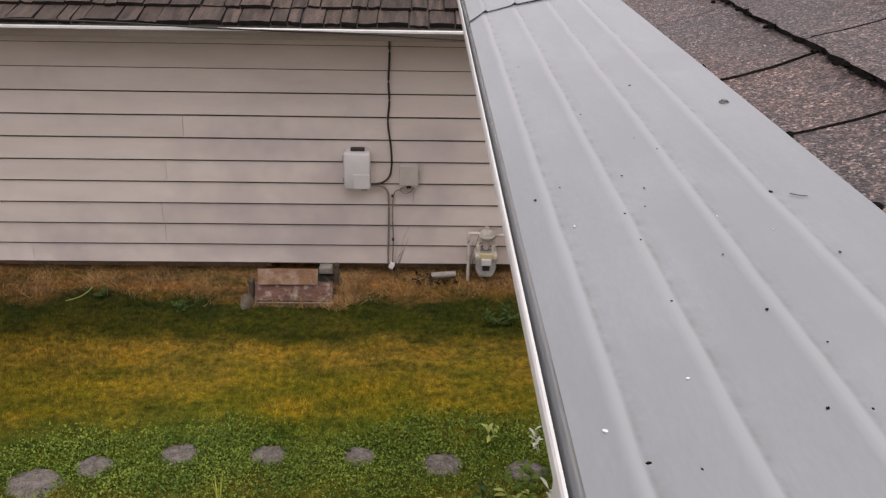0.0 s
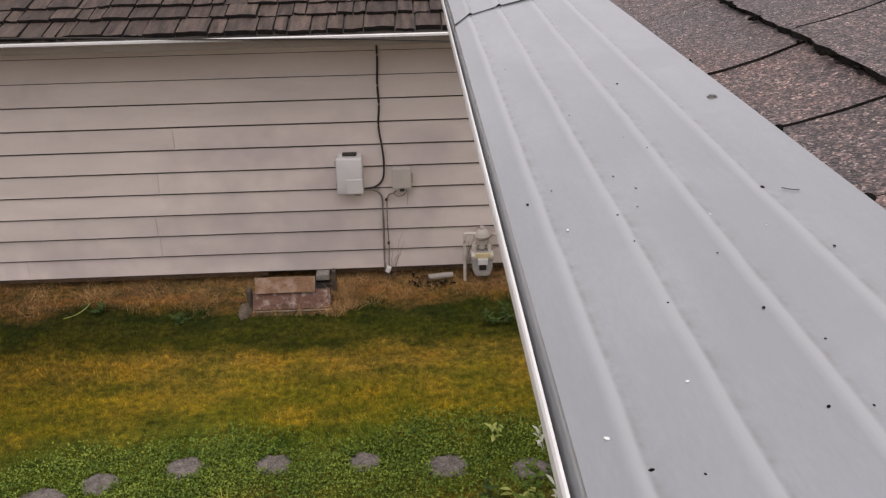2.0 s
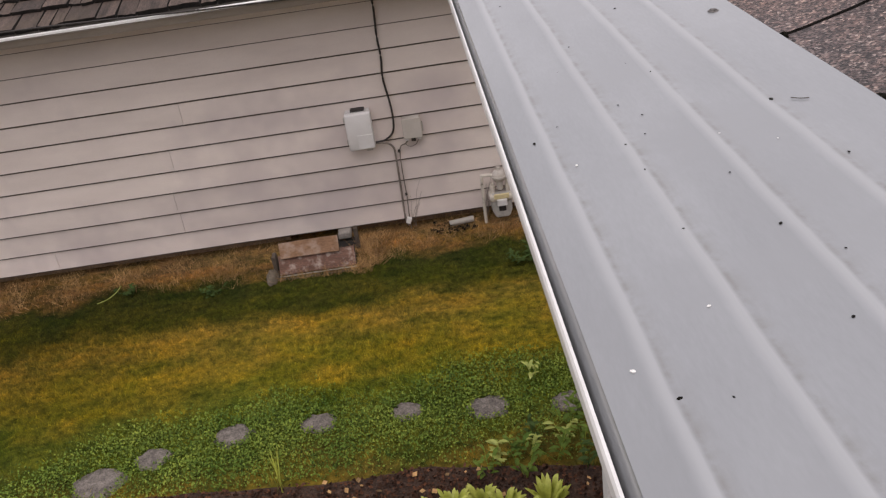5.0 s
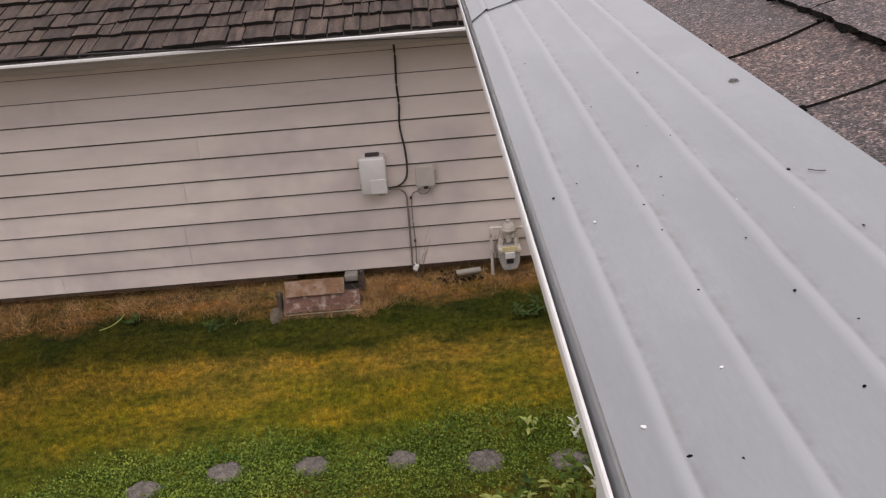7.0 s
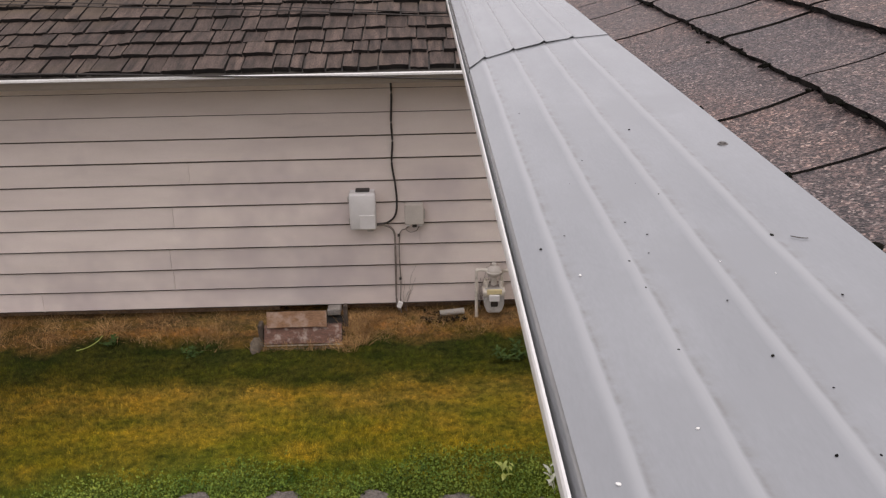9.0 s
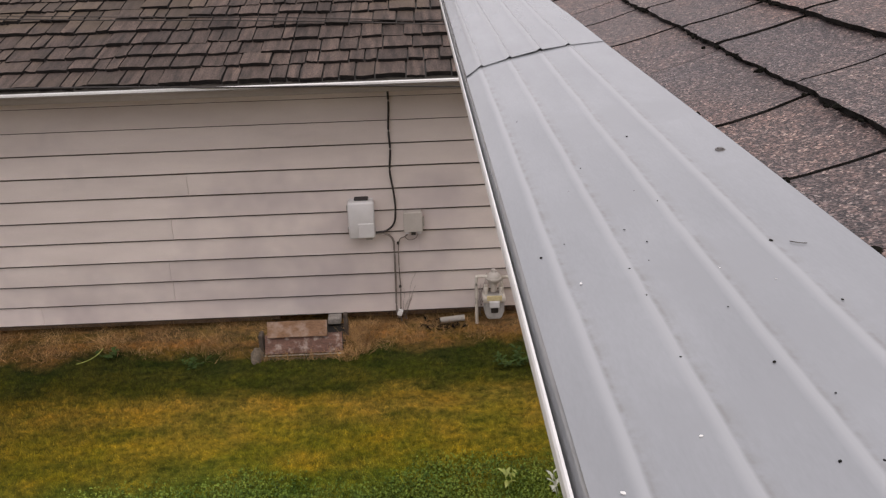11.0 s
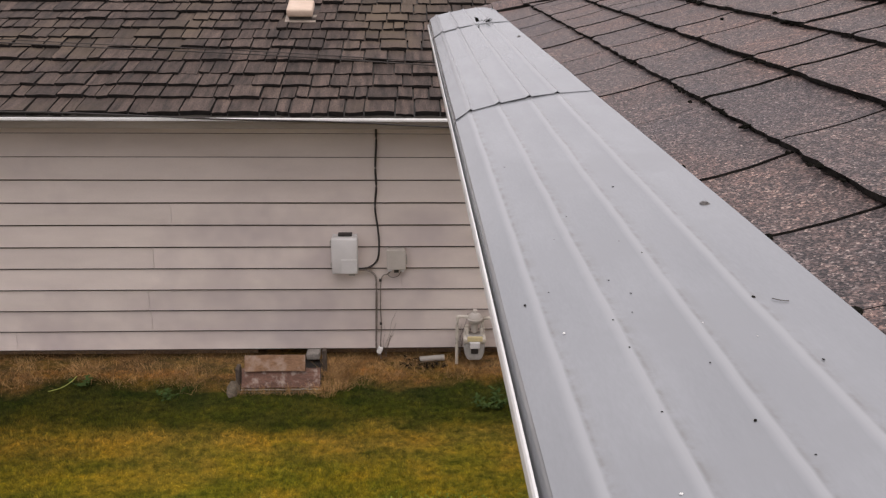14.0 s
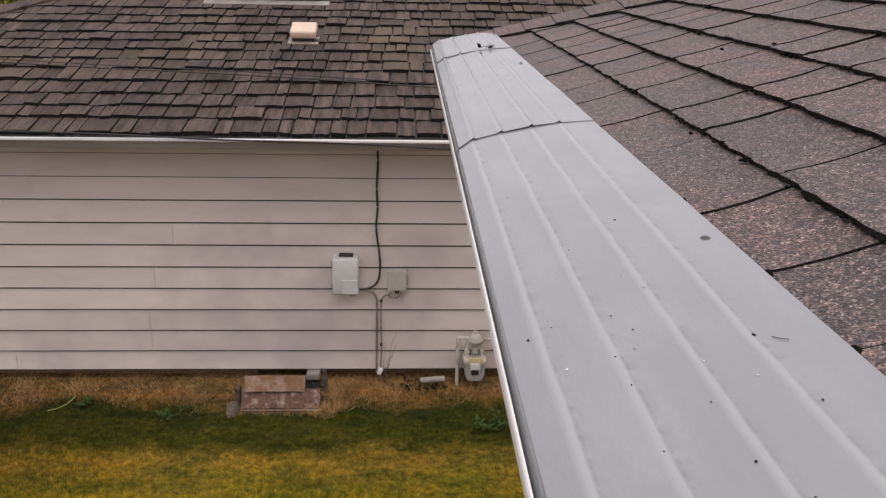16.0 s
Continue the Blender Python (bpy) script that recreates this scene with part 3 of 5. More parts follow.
leafy_stem("shrub_shoot", (0.80, 4.66, 0.0), 0.2, 6, 0.06, M["silver_leaf"], "silvery white-leaved shoot beside the house", "plant", 61, 2, 0.06, 0.16)
leafy_stem("shrub_shoot", (0.83, 4.2, 0.0), 0.22, 6, 0.06, M["silver_leaf"], "silvery white-leaved shoot beside the house", "plant", 62, 3, 0.07, 0.16)
leafy_stem("shrub_shoot", (0.64, 4.3, 0.0), 0.22, 4, 0.06, M["clover"], "green leafy shoot beside the house", "plant", 54, 4, 0.16, 0.2)
leafy_stem("shrub_shoot", (0.5, 4.02, 0.0), 0.2, 5, 0.065, M["clover"], "green leafy shoots beside the hostas", "plant", 55, 4, 0.18, 0.2)
for i, (px, py, ph, pm) in enumerate(((0.28, 4.13, 0.17, "clover"), (0.42, 4.22, 0.15, "weed"), (0.58, 4.14, 0.2, "pale_leaf"), (0.68, 4.05, 0.2, "clover"), (0.3, 3.9, 0.22, "clover"), (0.1, 3.95, 0.16, "clover"), (0.74, 4.42, 0.16, "clover"), (0.66, 3.9, 0.22, "weed"))):
    leafy_stem("shrub_shoot", (px, py, 0.0), ph, 5, 0.06, M[pm], "leafy green shoot between the bed and the stones", "plant", 70 + i, 3, 0.11, 0.2)
leafy_stem("weed", (0.70, 6.30, 0.0), 0.12, 11, 0.055, M["weed"], "dark green weed clump in the lawn", "plant", 56, 9, 0.2, 0.17)
leafy_stem("weed", (-2.75, 6.72, 0.0), 0.07, 5, 0.045, M["weed"], "dark green weed clump by the dead grass", "plant", 57, 6, 0.13)
leafy_stem("weed", (-1.95, 6.5, 0.0), 0.06, 5, 0.04, M["weed"], "dark green weed clump by the dead grass", "plant", 58, 6, 0.12)
bm = bmesh.new()
q = random.Random(5)
for i in range(8):
    leaf(bm, (q.uniform(-0.02, 0.02), q.uniform(-0.02, 0.02), 0), (q.uniform(-0.06, 0.06), q.uniform(-0.05, 0.05), q.uniform(0.2, 0.34)), 0.0048, 0.05)
grass_tuft = part("bulb_leaves", bm, M["lime"], None, "", True)
grass_tuft.location = (-1.13, 4.08, 0.02)
tagged(grass_tuft, "upright yellow-green strap leaves in the bed", "plant")

# ---- neighbouring house ----
WALL_Y, WALL_Z, COURSE = 7.2, 0.10, 0.1985
HX0, HX1 = -5.9, 9.5
house = thing("neighbour_house", "single-storey house with beige lap siding and cedar shake roof", "house", (0, WALL_Y, 0))


def inside(ob, parent):
    """Parent ob and keep it where it was built."""
    ob.parent = parent
    ob.matrix_parent_inverse = parent.matrix_world.inverted() if parent.matrix_world != Matrix() else Matrix.Translation(parent.location).inverted()
    return ob


bm = bmesh.new()
box(bm, HX0, HX1, WALL_Y + 0.035, WALL_Y + 0.17, WALL_Z - 0.01, 2.38)
box(bm, HX0, HX0 + 0.15, WALL_Y + 0.17, WALL_Y + 9.0, WALL_Z - 0.01, 2.38)
box(bm, HX1 - 0.15, HX1, WALL_Y + 0.17, WALL_Y + 9.0, WALL_Z - 0.01, 2.38)
box(bm, HX0 + 0.15, HX1 - 0.15, WALL_Y + 8.85, WALL_Y + 9.0, WALL_Z - 0.01, 2.38)
wall = inside(part("wall", bm, M["siding"], None, "beige painted lap siding, lap shadows painted along the board edges"), house)
bm = bmesh.new()
box(bm, HX0 + 0.03, -1.36, WALL_Y + 0.11, WALL_Y + 0.2, -0.2, WALL_Z - 0.012)
box(bm, -0.76, HX1 - 0.03, WALL_Y + 0.11, WALL_Y + 0.2, -0.2, WALL_Z - 0.012)
box(bm, HX0 + 0.03, HX0 + 0.2, WALL_Y + 0.2, WALL_Y + 8.9, -0.2, WALL_Z - 0.012)
inside(part("foundation", bm, M["dirt_wall"], None, "low weathered concrete foundation"), house)
# black slab behind the opening, in place of its shade
bm = bmesh.new()
box(bm, -1.5, -0.6, WALL_Y + 0.21, WALL_Y + 0.3, -0.25, WALL_Z - 0.014)
inside(part("crawl_space_shade", bm, M["dark"], None, "near-black slab painting in the shade of the crawl space opening"), house)

# gutter, fascia and soffit
GY = 6.75
bm = bmesh.new()
prism(bm, [(GY, 2.282), (GY + 0.012, 2.285), (GY + 0.014, 2.272), (GY + 0.008, 2.258), (GY + 0.02, 2.235), (GY + 0.034, 2.20), (GY + 0.11, 2.198), (GY + 0.115, 2.28),
           (GY + 0.111, 2.28), (GY + 0.106, 2.203), (GY + 0.037, 2.204), (GY + 0.023, 2.237), (GY + 0.011, 2.262), (GY + 0.006, 2.277)], HX0 - 0.45, HX1 + 0.45, "x")
ngut = inside(part("gutter", bm, M["trim_dim"], None, "beige metal eaves gutter with a white lip"), house)
bm = bmesh.new()
prism(bm, [(GY - 0.004, 2.268), (GY - 0.004, 2.284), (GY + 0.004, 2.29), (GY + 0.014, 2.289), (GY + 0.014, 2.286), (GY - 0.001, 2.2835), (GY - 0.001, 2.268)], HX0 - 0.45, HX1 + 0.45, "x")
inside(part("gutter_lip", bm, M["white_metal"], None, "white rolled gutter lip"), house)
# black strip added as the shaded gap between shakes and gutter
bm = bmesh.new()
box(bm, HX0 - 0.43, HX1 + 0.43, GY + 0.013, GY + 0.107, 2.25, 2.276)
inside(part("gutter_gap_shade", bm, M["moss"], None, "near-black strip painting in the shaded gap behind the gutter lip"), house)
bm = bmesh.new()
box(bm, HX0 - 0.43, HX1 + 0.43, GY + 0.117, GY + 0.14, 2.19, 2.30)
inside(part("fascia", bm, M["soffit"], None, "beige painted fascia board"), house)
bm = bmesh.new()
box(bm, HX0 - 0.43, HX1 + 0.43, GY + 0.14, WALL_Y + 0.03, 2.193, 2.21)
inside(part("soffit", bm, M["soffit"], None, "beige painted soffit"), house)

# roof body under the shakes: a hip roof
RS, RY0, RZ0 = 0.33, 6.78, 2.285
RC = 1 / math.hypot(1, RS)
HIPX = -6.35
TOP = 4.6
bm = bmesh.new()
rx1 = 9.9
pts = [(HIPX, RY0, RZ0), (rx1, RY0, RZ0), (rx1 - TOP, RY0 + TOP, RZ0 + RS * TOP), (HIPX + TOP, RY0 + TOP, RZ0 + RS * TOP), (HIPX, RY0 + 2 * TOP, RZ0), (rx1, RY0 + 2 * TOP, RZ0)]
v = [bm.verts.new(p) for p in pts]
w = [bm.verts.new((p[0], p[1], RZ0 - 0.03)) for p in (pts[0], pts[1], pts[5], pts[4])]
for f in ((v[0], v[1], v[2], v[3]), (v[0], v[3], v[4]), (v[3], v[2], v[5], v[4]), (v[1], v[5], v[2]), (w[3], w[2], w[1], w[0]),
          (w[0], w[1], v[1], v[0]), (w[1], w[2], v[5], v[1]), (w[2], w[3], v[4], v[5]), (w[3], w[0], v[0], v[4])):
    bm.faces.new(f)
bmesh.ops.recalc_face_normals(bm, faces=bm.faces[:])
for f in bm.faces:
    f.material_index = 1 if f.normal.z > 0.3 and f.normal.y > -0.2 else 0
nroof = inside(part("roof", bm, [M["bronze"], M["shake_far"]], None, "weathered grey-brown cedar shake roof"), house)

# skylight and roof vent
def on_roof(x, y, up=0.0):
    return Vector((x, y - up * RS * RC, RZ0 + RS * (y - RY0) + up * RC + 0.02))


tilt = math.degrees(math.atan(RS))
sky_light = thing("skylight", "white acrylic skylight on a dark metal curb", "skylight", on_roof(-1.45, 9.42))
sky_light.matrix_world = Matrix.Translation(on_roof(-1.45, 9.42)) @ pose(0, 0, 0, tilt)
bm = bmesh.new()
for a in ((-0.55, 0.55, 0.0, 0.04), (-0.55, 0.55, 1.16, 1.2), (-0.55, -0.51, 0.04, 1.16), (0.51, 0.55, 0.04, 1.16)):
    box(bm, *a, -0.03, 0.12, 0.003)
part("curb", bm, M["bronze"], sky_light)
bm = bmesh.new()
box(bm, -0.56, 0.56, -0.012, 1.21, 0.121, 0.14, 0.006)
part("dome", bm, M["acrylic"], sky_light, "white acrylic dome")
bm = bmesh.new()
box(bm, -0.64, 0.64, -0.11, 0.0, -0.012, 0.012, 0.004)
part("flashing", bm, M["lead"], sky_light, "dull grey metal flashing")
roof_vent = thing("roof_vent", "tan painted box vent on a flashing plate", "roof vent", on_roof(-0.975, 8.44))
roof_vent.matrix_world = Matrix.Translation(on_roof(-0.975, 8.44)) @ pose(0, 0, 0, tilt)
bm = bmesh.new()
box(bm, -0.142, 0.142, -0.045, 0.12, 0.002, 0.014, 0.003)
part("flashing", bm, M["vent_plate"], roof_vent, "dull tan flashing plate")
# collar coloured dark to paint in the shaded gap under the hood
bm = bmesh.new()
box(bm, -0.105, 0.105, 0.0, 0.2, 0.014, 0.05, 0.004)
part("collar", bm, M["bronze"], roof_vent)
bm = bmesh.new()
box(bm, -0.12, 0.12, -0.03, 0.21, 0.05, 0.125, 0.018)
part("hood", bm, M["tan_metal"], roof_vent, "tan pink hood", True)
small_vent = thing("roof_vent", "small dark pipe vent beside the skylight", "roof vent", on_roof(-0.86, 9.8))
bm = bmesh.new()
cyl(bm, (0, 0, -0.05), (0, 0, 0.08), 0.05)
part("pipe", bm, M["bronze"], small_vent)
bm = bmesh.new()
cyl(bm, (0, 0, 0.08), (0, 0, 0.12), 0.075, 0.06)
part("cap", bm, M["lead"], small_vent)


# ---- things on the neighbour's wall ----
cab = thing("utility_box", "light grey plastic communications box on the siding", "utility box", (-0.525, WALL_Y - 0.02, 0.87))
bm = bmesh.new()
box(bm, -0.105, 0.105, -0.02, 0.02, 0.005, 0.33, 0.006)
part("back_plate", bm, M["box"], cab)
bm = bmesh.new()
box(bm, -0.112, 0.112, -0.115, -0.02, 0.0, 0.33, 0.018)
lid = part("lid", bm, M["box"], cab, "", True)
bm = bmesh.new()
box(bm, -0.03, 0.105, -0.119, -0.112, 0.135, 0.142, 0.002)
part("ridge", bm, M["pvc"], lid)
bm = bmesh.new()
box(bm, -0.03, 0.105, -0.1175, -0.112, 0.012, 0.134, 0.002)
part("door_panel", bm, M["box"], lid)
bm = bmesh.new()
box(bm, -0.055, 0.065, -0.06, 0.0, 0.3305, 0.35, 0.005)
part("top_cap", bm, M["black"], cab, "black rubber cap")
for z in (0.05, 0.25):
    bm = bmesh.new()
    box(bm, -0.125, -0.1125, -0.07, -0.03, z, z + 0.035, 0.003)
    part("hinge", bm, M["box_dim"], cab)
bm = bmesh.new()
box(bm, 0.03, 0.085, -0.09, -0.03, -0.022, -0.0005, 0.006)
part("gland", bm, M["box_dim"], cab)

jb = thing("junction_box", "small weathered grey metal junction box", "junction box", (-0.085, WALL_Y - 0.02, 0.875))
bm = bmesh.new()
box(bm, -0.075, 0.075, -0.06, 0.02, 0.02, 0.2, 0.008)
part("body", bm, M["box_beige"], jb)
bm = bmesh.new()
box(bm, -0.082, 0.082, -0.075, -0.06, 0.022, 0.204, 0.006)
part("cover", bm, M["box_beige"], jb)
bm = bmesh.new()
box(bm, -0.02, 0.02, -0.065, -0.03, -0.008, 0.0195, 0.003)
part("latch", bm, M["black"], jb, "dark latch")
for x in (-0.052, 0.05):
    bm = bmesh.new()
    box(bm, x - 0.017, x + 0.017, -0.06, -0.02, 0.001, 0.0195, 0.004)
    part("bracket", bm, M["box"], jb)

yw = WALL_Y - 0.026
tube("wire_loop", [(-0.05, -0.045, 0.002), (-0.075, -0.04, -0.03), (-0.04, -0.036, -0.062), (0.01, -0.036, -0.05), (0.035, -0.04, -0.015), (0.04, -0.045, 0.002)], 0.0035, M["cable_grey"], jb, "loose loop of thin wire")
bm = bmesh.new()
box(bm, 0.0825, 0.094, -0.06, -0.03, 0.07, 0.15, 0.003)
part("lever", bm, M["box_dim"], jb)
tube("telephone_cable", [(-0.245, yw, 2.19), (-0.243, yw, 2.0), (-0.254, yw, 1.8), (-0.249, yw, 1.62), (-0.262, yw, 1.44), (-0.24, yw - 0.01, 1.25), (-0.232, yw - 0.012, 1.1), (-0.25, yw - 0.015, 0.97),
                         (-0.32, yw - 0.018, 0.905), (-0.412, yw - 0.03, 0.895)], 0.0088, M["black"])
tagged(bpy.data.objects["telephone_cable"], "black cable clipped down the siding to the box", "cable")
dn = tube("ground_cable", [(-0.412, yw - 0.03, 0.885), (-0.33, yw - 0.02, 0.875), (-0.27, yw - 0.012, 0.82), (-0.262, yw - 0.012, 0.7), (-0.266, yw - 0.012, 0.4),
                           (-0.27, yw - 0.012, 0.14), (-0.25, yw - 0.02, 0.05)], 0.009, M["cable_grey"])
tagged(dn, "grey cable running down to the ground", "cable")
wire = tube("ground_wire", [(-0.135, yw - 0.03, 0.87), (-0.16, yw - 0.012, 0.84), (-0.215, yw - 0.012, 0.8), (-0.228, yw - 0.012, 0.6), (-0.225, yw - 0.012, 0.33), (-0.235, yw - 0.012, 0.1), (-0.23, yw - 0.012, 0.01)], 0.005, M["cable_grey"])
tagged(wire, "thin grey wire from the junction box to the ground", "cable")
for z in (0.78, 0.36):
    bm = bmesh.new()
    box(bm, -0.237, -0.217, yw - 0.022, yw - 0.003, z - 0.012, z + 0.012, 0.003)
    tagged(part("cable_clip", bm, M["black"]), "small dark cable clip on the siding", "clip", "cable clips")
bm = bmesh.new()
box(bm, -0.021, 0.021, -0.02, 0.02, 0, 0.056, 0.006)
cap = part("pipe_cap", bm, M["pvc"])
cap.matrix_world = pose(-0.252, WALL_Y - 0.05, 0.078, 0, 24, 0)
tagged(cap, "white plastic pipe cap at the wall's foot", "pipe cap")

gm = thing("gas_meter", "beige-grey gas meter with regulator and pipes", "gas meter", (0.603, WALL_Y - 0.12, 0.047))
gm.scale = (0.9, 0.9, 0.93)
bm = bmesh.new()
prism(bm, [(-0.075, 0.04), (-0.05, 0.022), (0.05, 0.022), (0.075, 0.04), (0.098, 0.10), (0.102, 0.24), (0.085, 0.265), (-0.085, 0.265), (-0.102, 0.24), (-0.098, 0.10)], -0.09, 0.07, "y")
bmesh.ops.bevel(bm, geom=[e for e in bm.edges if abs(e.verts[0].co.y - e.verts[1].co.y) < 1e-5], offset=0.016, segments=3, affect="EDGES")
body = part("body", bm, M["bowl"], gm, "grey cast bowl", True)
bm = bmesh.new()
box(bm, -0.112, 0.112, -0.1, 0.075, 0.2, 0.262, 0.018)
part("collar", bm, M["meter"], gm, "", True)
bm = bmesh.new()
box(bm, -0.075, 0.075, -0.115, -0.095, 0.235, 0.285, 0.005)
part("nameplate", bm, M["yellow"], body, "pale yellow nameplate")
bm = bmesh.new()
box(bm, -0.05, 0.05, -0.13, -0.101, 0.165, 0.232, 0.008)
index = part("index", bm, M["box"], body, "pale index window")
bm = bmesh.new()
box(bm, -0.035, 0.035, -0.1, -0.092, 0.1, 0.15, 0.008)
part("badge", bm, M["black"], body, "dark badge")
for sx in (-1, 1):
    bm = bmesh.new()
    cyl(bm, (sx * 0.075, -0.01, 0.25), (sx * 0.075, -0.01, 0.36), 0.02)
    cyl(bm, (sx * 0.075, -0.01, 0.3), (sx * 0.075, -0.01, 0.335), 0.028, seg=8)
    part("swivel", bm, M["meter"], gm, "", False)
bm = bmesh.new()
bmesh.ops.create_uvsphere(bm, u_segments=22, v_segments=14, radius=0.07, matrix=Matrix.Translation((0, -0.02, 0.435)) @ Matrix.Diagonal((1, 0.8, 1, 1)))
cyl(bm, (0, -0.02, 0.428), (0, -0.02, 0.442), 0.077, 0.077, 20)
cyl(bm, (0, -0.02, 0.3), (0, -0.02, 0.38), 0.03, 0.035, 12)
cyl(bm, (0, -0.02, 0.495), (0, -0.02, 0.525), 0.026, 0.022, 14)
part("regulator", bm, M["box_beige"], gm, "domed pressure regulator", True)
tube("riser_pipe", [(-0.17, 0.0, -0.1), (-0.17, 0.0, 0.2), (-0.17, 0.0, 0.42), (-0.155, 0.0, 0.445), (-0.12, -0.005, 0.45), (-0.05, -0.02, 0.45)], 0.0165, M["meter"], gm)
tube("house_pipe", [(0.075, -0.01, 0.36), (0.08, -0.01, 0.42), (0.11, -0.01, 0.435), (0.3, 0.0, 0.435), (0.36, 0.03, 0.435), (0.37, 0.14, 0.435)], 0.0165, M["meter"], gm)

# dead creepers clinging to the siding
def creeper(x, height, seed):
    q = random.Random(seed)
    base = thing("dead_creeper", "thin brown dead creeper clinging to the siding", "creeper", (x, WALL_Y - 0.022, 0.02), "dead creepers on the wall")
    for i in range(7):
        h = height * q.uniform(0.35, 1.0)
        lean = q.uniform(-0.35, 0.35)
        pts = [(q.uniform(-0.03, 0.03), q.uniform(-0.006, 0.0), 0.0)]
        for k in range(1, 5):
            pts.append((lean * h * (k / 4) ** 1.4 + q.uniform(-0.012, 0.012), q.uniform(-0.008, 0.0), h * k / 4))
        tube("stem", pts, q.uniform(0.0009, 0.0017), M["cable_grey"], base, "", 5)


creeper(-0.2, 0.5, 1)
creeper(0.47, 0.46, 2)

# debris by the wall
bm = bmesh.new()
cyl(bm, (0.12, 7.1, 0.03), (0.34, 7.12, 0.04), 0.028)
tagged(part("drain_pipe", bm, M["box_dim"]), "short grey drain pipe lying at the wall's foot", "pipe")
# black leaf shapes added to paint in the dark of a hollow
bm = bmesh.new()
q = random.Random(9)
for i in range(46):
    p = Vector((q.uniform(-0.02, 0.32), q.uniform(6.98, 7.17), 0.0))
    leaf(bm, p, p + Vector((q.uniform(-0.07, 0.07), q.uniform(-0.07, 0.03), q.uniform(0.005, 0.035))), 0.022, 0.1, 4)
tagged(part("dead_leaves", bm, M["moss"]), "black leaf shapes standing in for a dark hollow at the wall", "leaves", "", "stuff")

# crawl space hatch: two old boards leaning over the opening
hatch = thing("crawl_space_hatch", "broken crawl-space cover of peeling brown boards", "hatch", (-1.06, 6.85, 0.0))
def tilted_board(name, material, w, y, z, depth, x0, turn, label):
    bm = bmesh.new()
    box(bm, -w / 2, w / 2, -depth / 2, depth / 2, -0.018, 0.018, 0.005)
    bmesh.ops.subdivide_edges(bm, edges=[e for e in bm.edges if e.calc_length() > w * 0.7], cuts=8)
    for vert in bm.verts:
        vert.co.z += 0.006 * noise.noise(Vector((vert.co.x * 6, vert.co.y * 6, y)))
        vert.co.y += 0.006 * noise.noise(Vector((vert.co.x * 9, 3, y)))
    bm.normal_update()
    # sides and underside near-black, painting in the shade between boards
    for f in bm.faces:
        f.material_index = 0 if f.normal.z > 0.6 else 1
    ob = part(name, bm, [material, M["dark"]], hatch, label)
    ob.matrix_local = Matrix.Translation((x0, y - 6.85, z)) @ pose(0, 0, 0, *turn)
    return ob
tilted_board("lower_board", M["board"], 0.66, 6.672, 0.092, 0.17, 0.005, (58, 0, 0.5), "red-brown board with peeling white paint")
tilted_board("upper_board", M["board_pale"], 0.51, 6.712, 0.213, 0.14, -0.045, (62, 0, 1), "tan weathered board")
bm = bmesh.new()
box(bm, 0.165, 0.285, 0.245, 0.36, 0.035, 0.1, 0.012)
part("block", bm, M["concrete"], hatch, "grey concrete block")
bm = bmesh.new()
box(bm, 0.325, 0.36, 0.09, 0.15, -0.02, 0.21, 0.008)
part("side_post", bm, M["old_wood"], hatch, "silvered side post")
bm = bmesh.new()
box(bm, -0.372, -0.335, -0.21, -0.11, -0.02, 0.2, 0.012)
part("side_post", bm, M["old_wood"], hatch, "silvered side post")
bm = bmesh.new()
box(bm, -0.35, 0.33, -0.275, -0.25, -0.03, 0.006, 0.006)
part("front_rail", bm, M["old_wood"], hatch, "rotten front rail")
# flat black slab in place of the pit's shade
bm = bmesh.new()
box(bm, -0.355, 0.335, -0.16, 0.33, -0.05, 0.004)
part("pit", bm, M["dark"], hatch, "near-black slab standing in for the shaded pit under the boards")
bm = bmesh.new()
box(bm, -0.33, 0.335, -0.232, -0.224, 0.006, 0.017, 0.002)
bmesh.ops.subdivide_edges(bm, edges=[e for e in bm.edges if e.calc_length() > 0.4], cuts=14)
for vert in bm.verts:
    vert.co.z += 0.006 * noise.noise(Vector((vert.co.x * 17, 1, 1)))
part("paint_edge", bm, M["trim"], hatch, "flaking white paint along the lower edge")
# black strip added as shade below the lower board
bm = bmesh.new()
box(bm, -0.345, 0.335, -0.222, -0.2, -0.03, 0.004)
part("sill_shade", bm, M["dark"], hatch, "near-black strip painting in the shade under the lower board")
bm = bmesh.new()
bmesh.ops.create_icosphere(bm, subdivisions=3, radius=1.0)
for vert in bm.verts:
    vert.co *= 1 + 0.25 * noise.noise(vert.co * 2.1)
    vert.co = Vector((vert.co.x * 0.06, vert.co.y * 0.09, max(-0.02, vert.co.z * 0.1)))
rock = part("rock", bm, M["dirt_stone"], None, "", True)
rock.location = (-1.45, 6.6, 0.0)
rock.scale = (0.9, 1.0, 1.05)
tagged(rock, "mud-stained brown stone beside the hatch", "rock")
tw = tube("twig", [(-2.95, 6.56, 0.05), (-2.86, 6.6, 0.06), (-2.8, 6.66, 0.08), (-2.78, 6.74, 0.09)], 0.003, M["pale_leaf"])
tagged(tw, "pale yellow-green bent twig lying on the lawn", "twig")

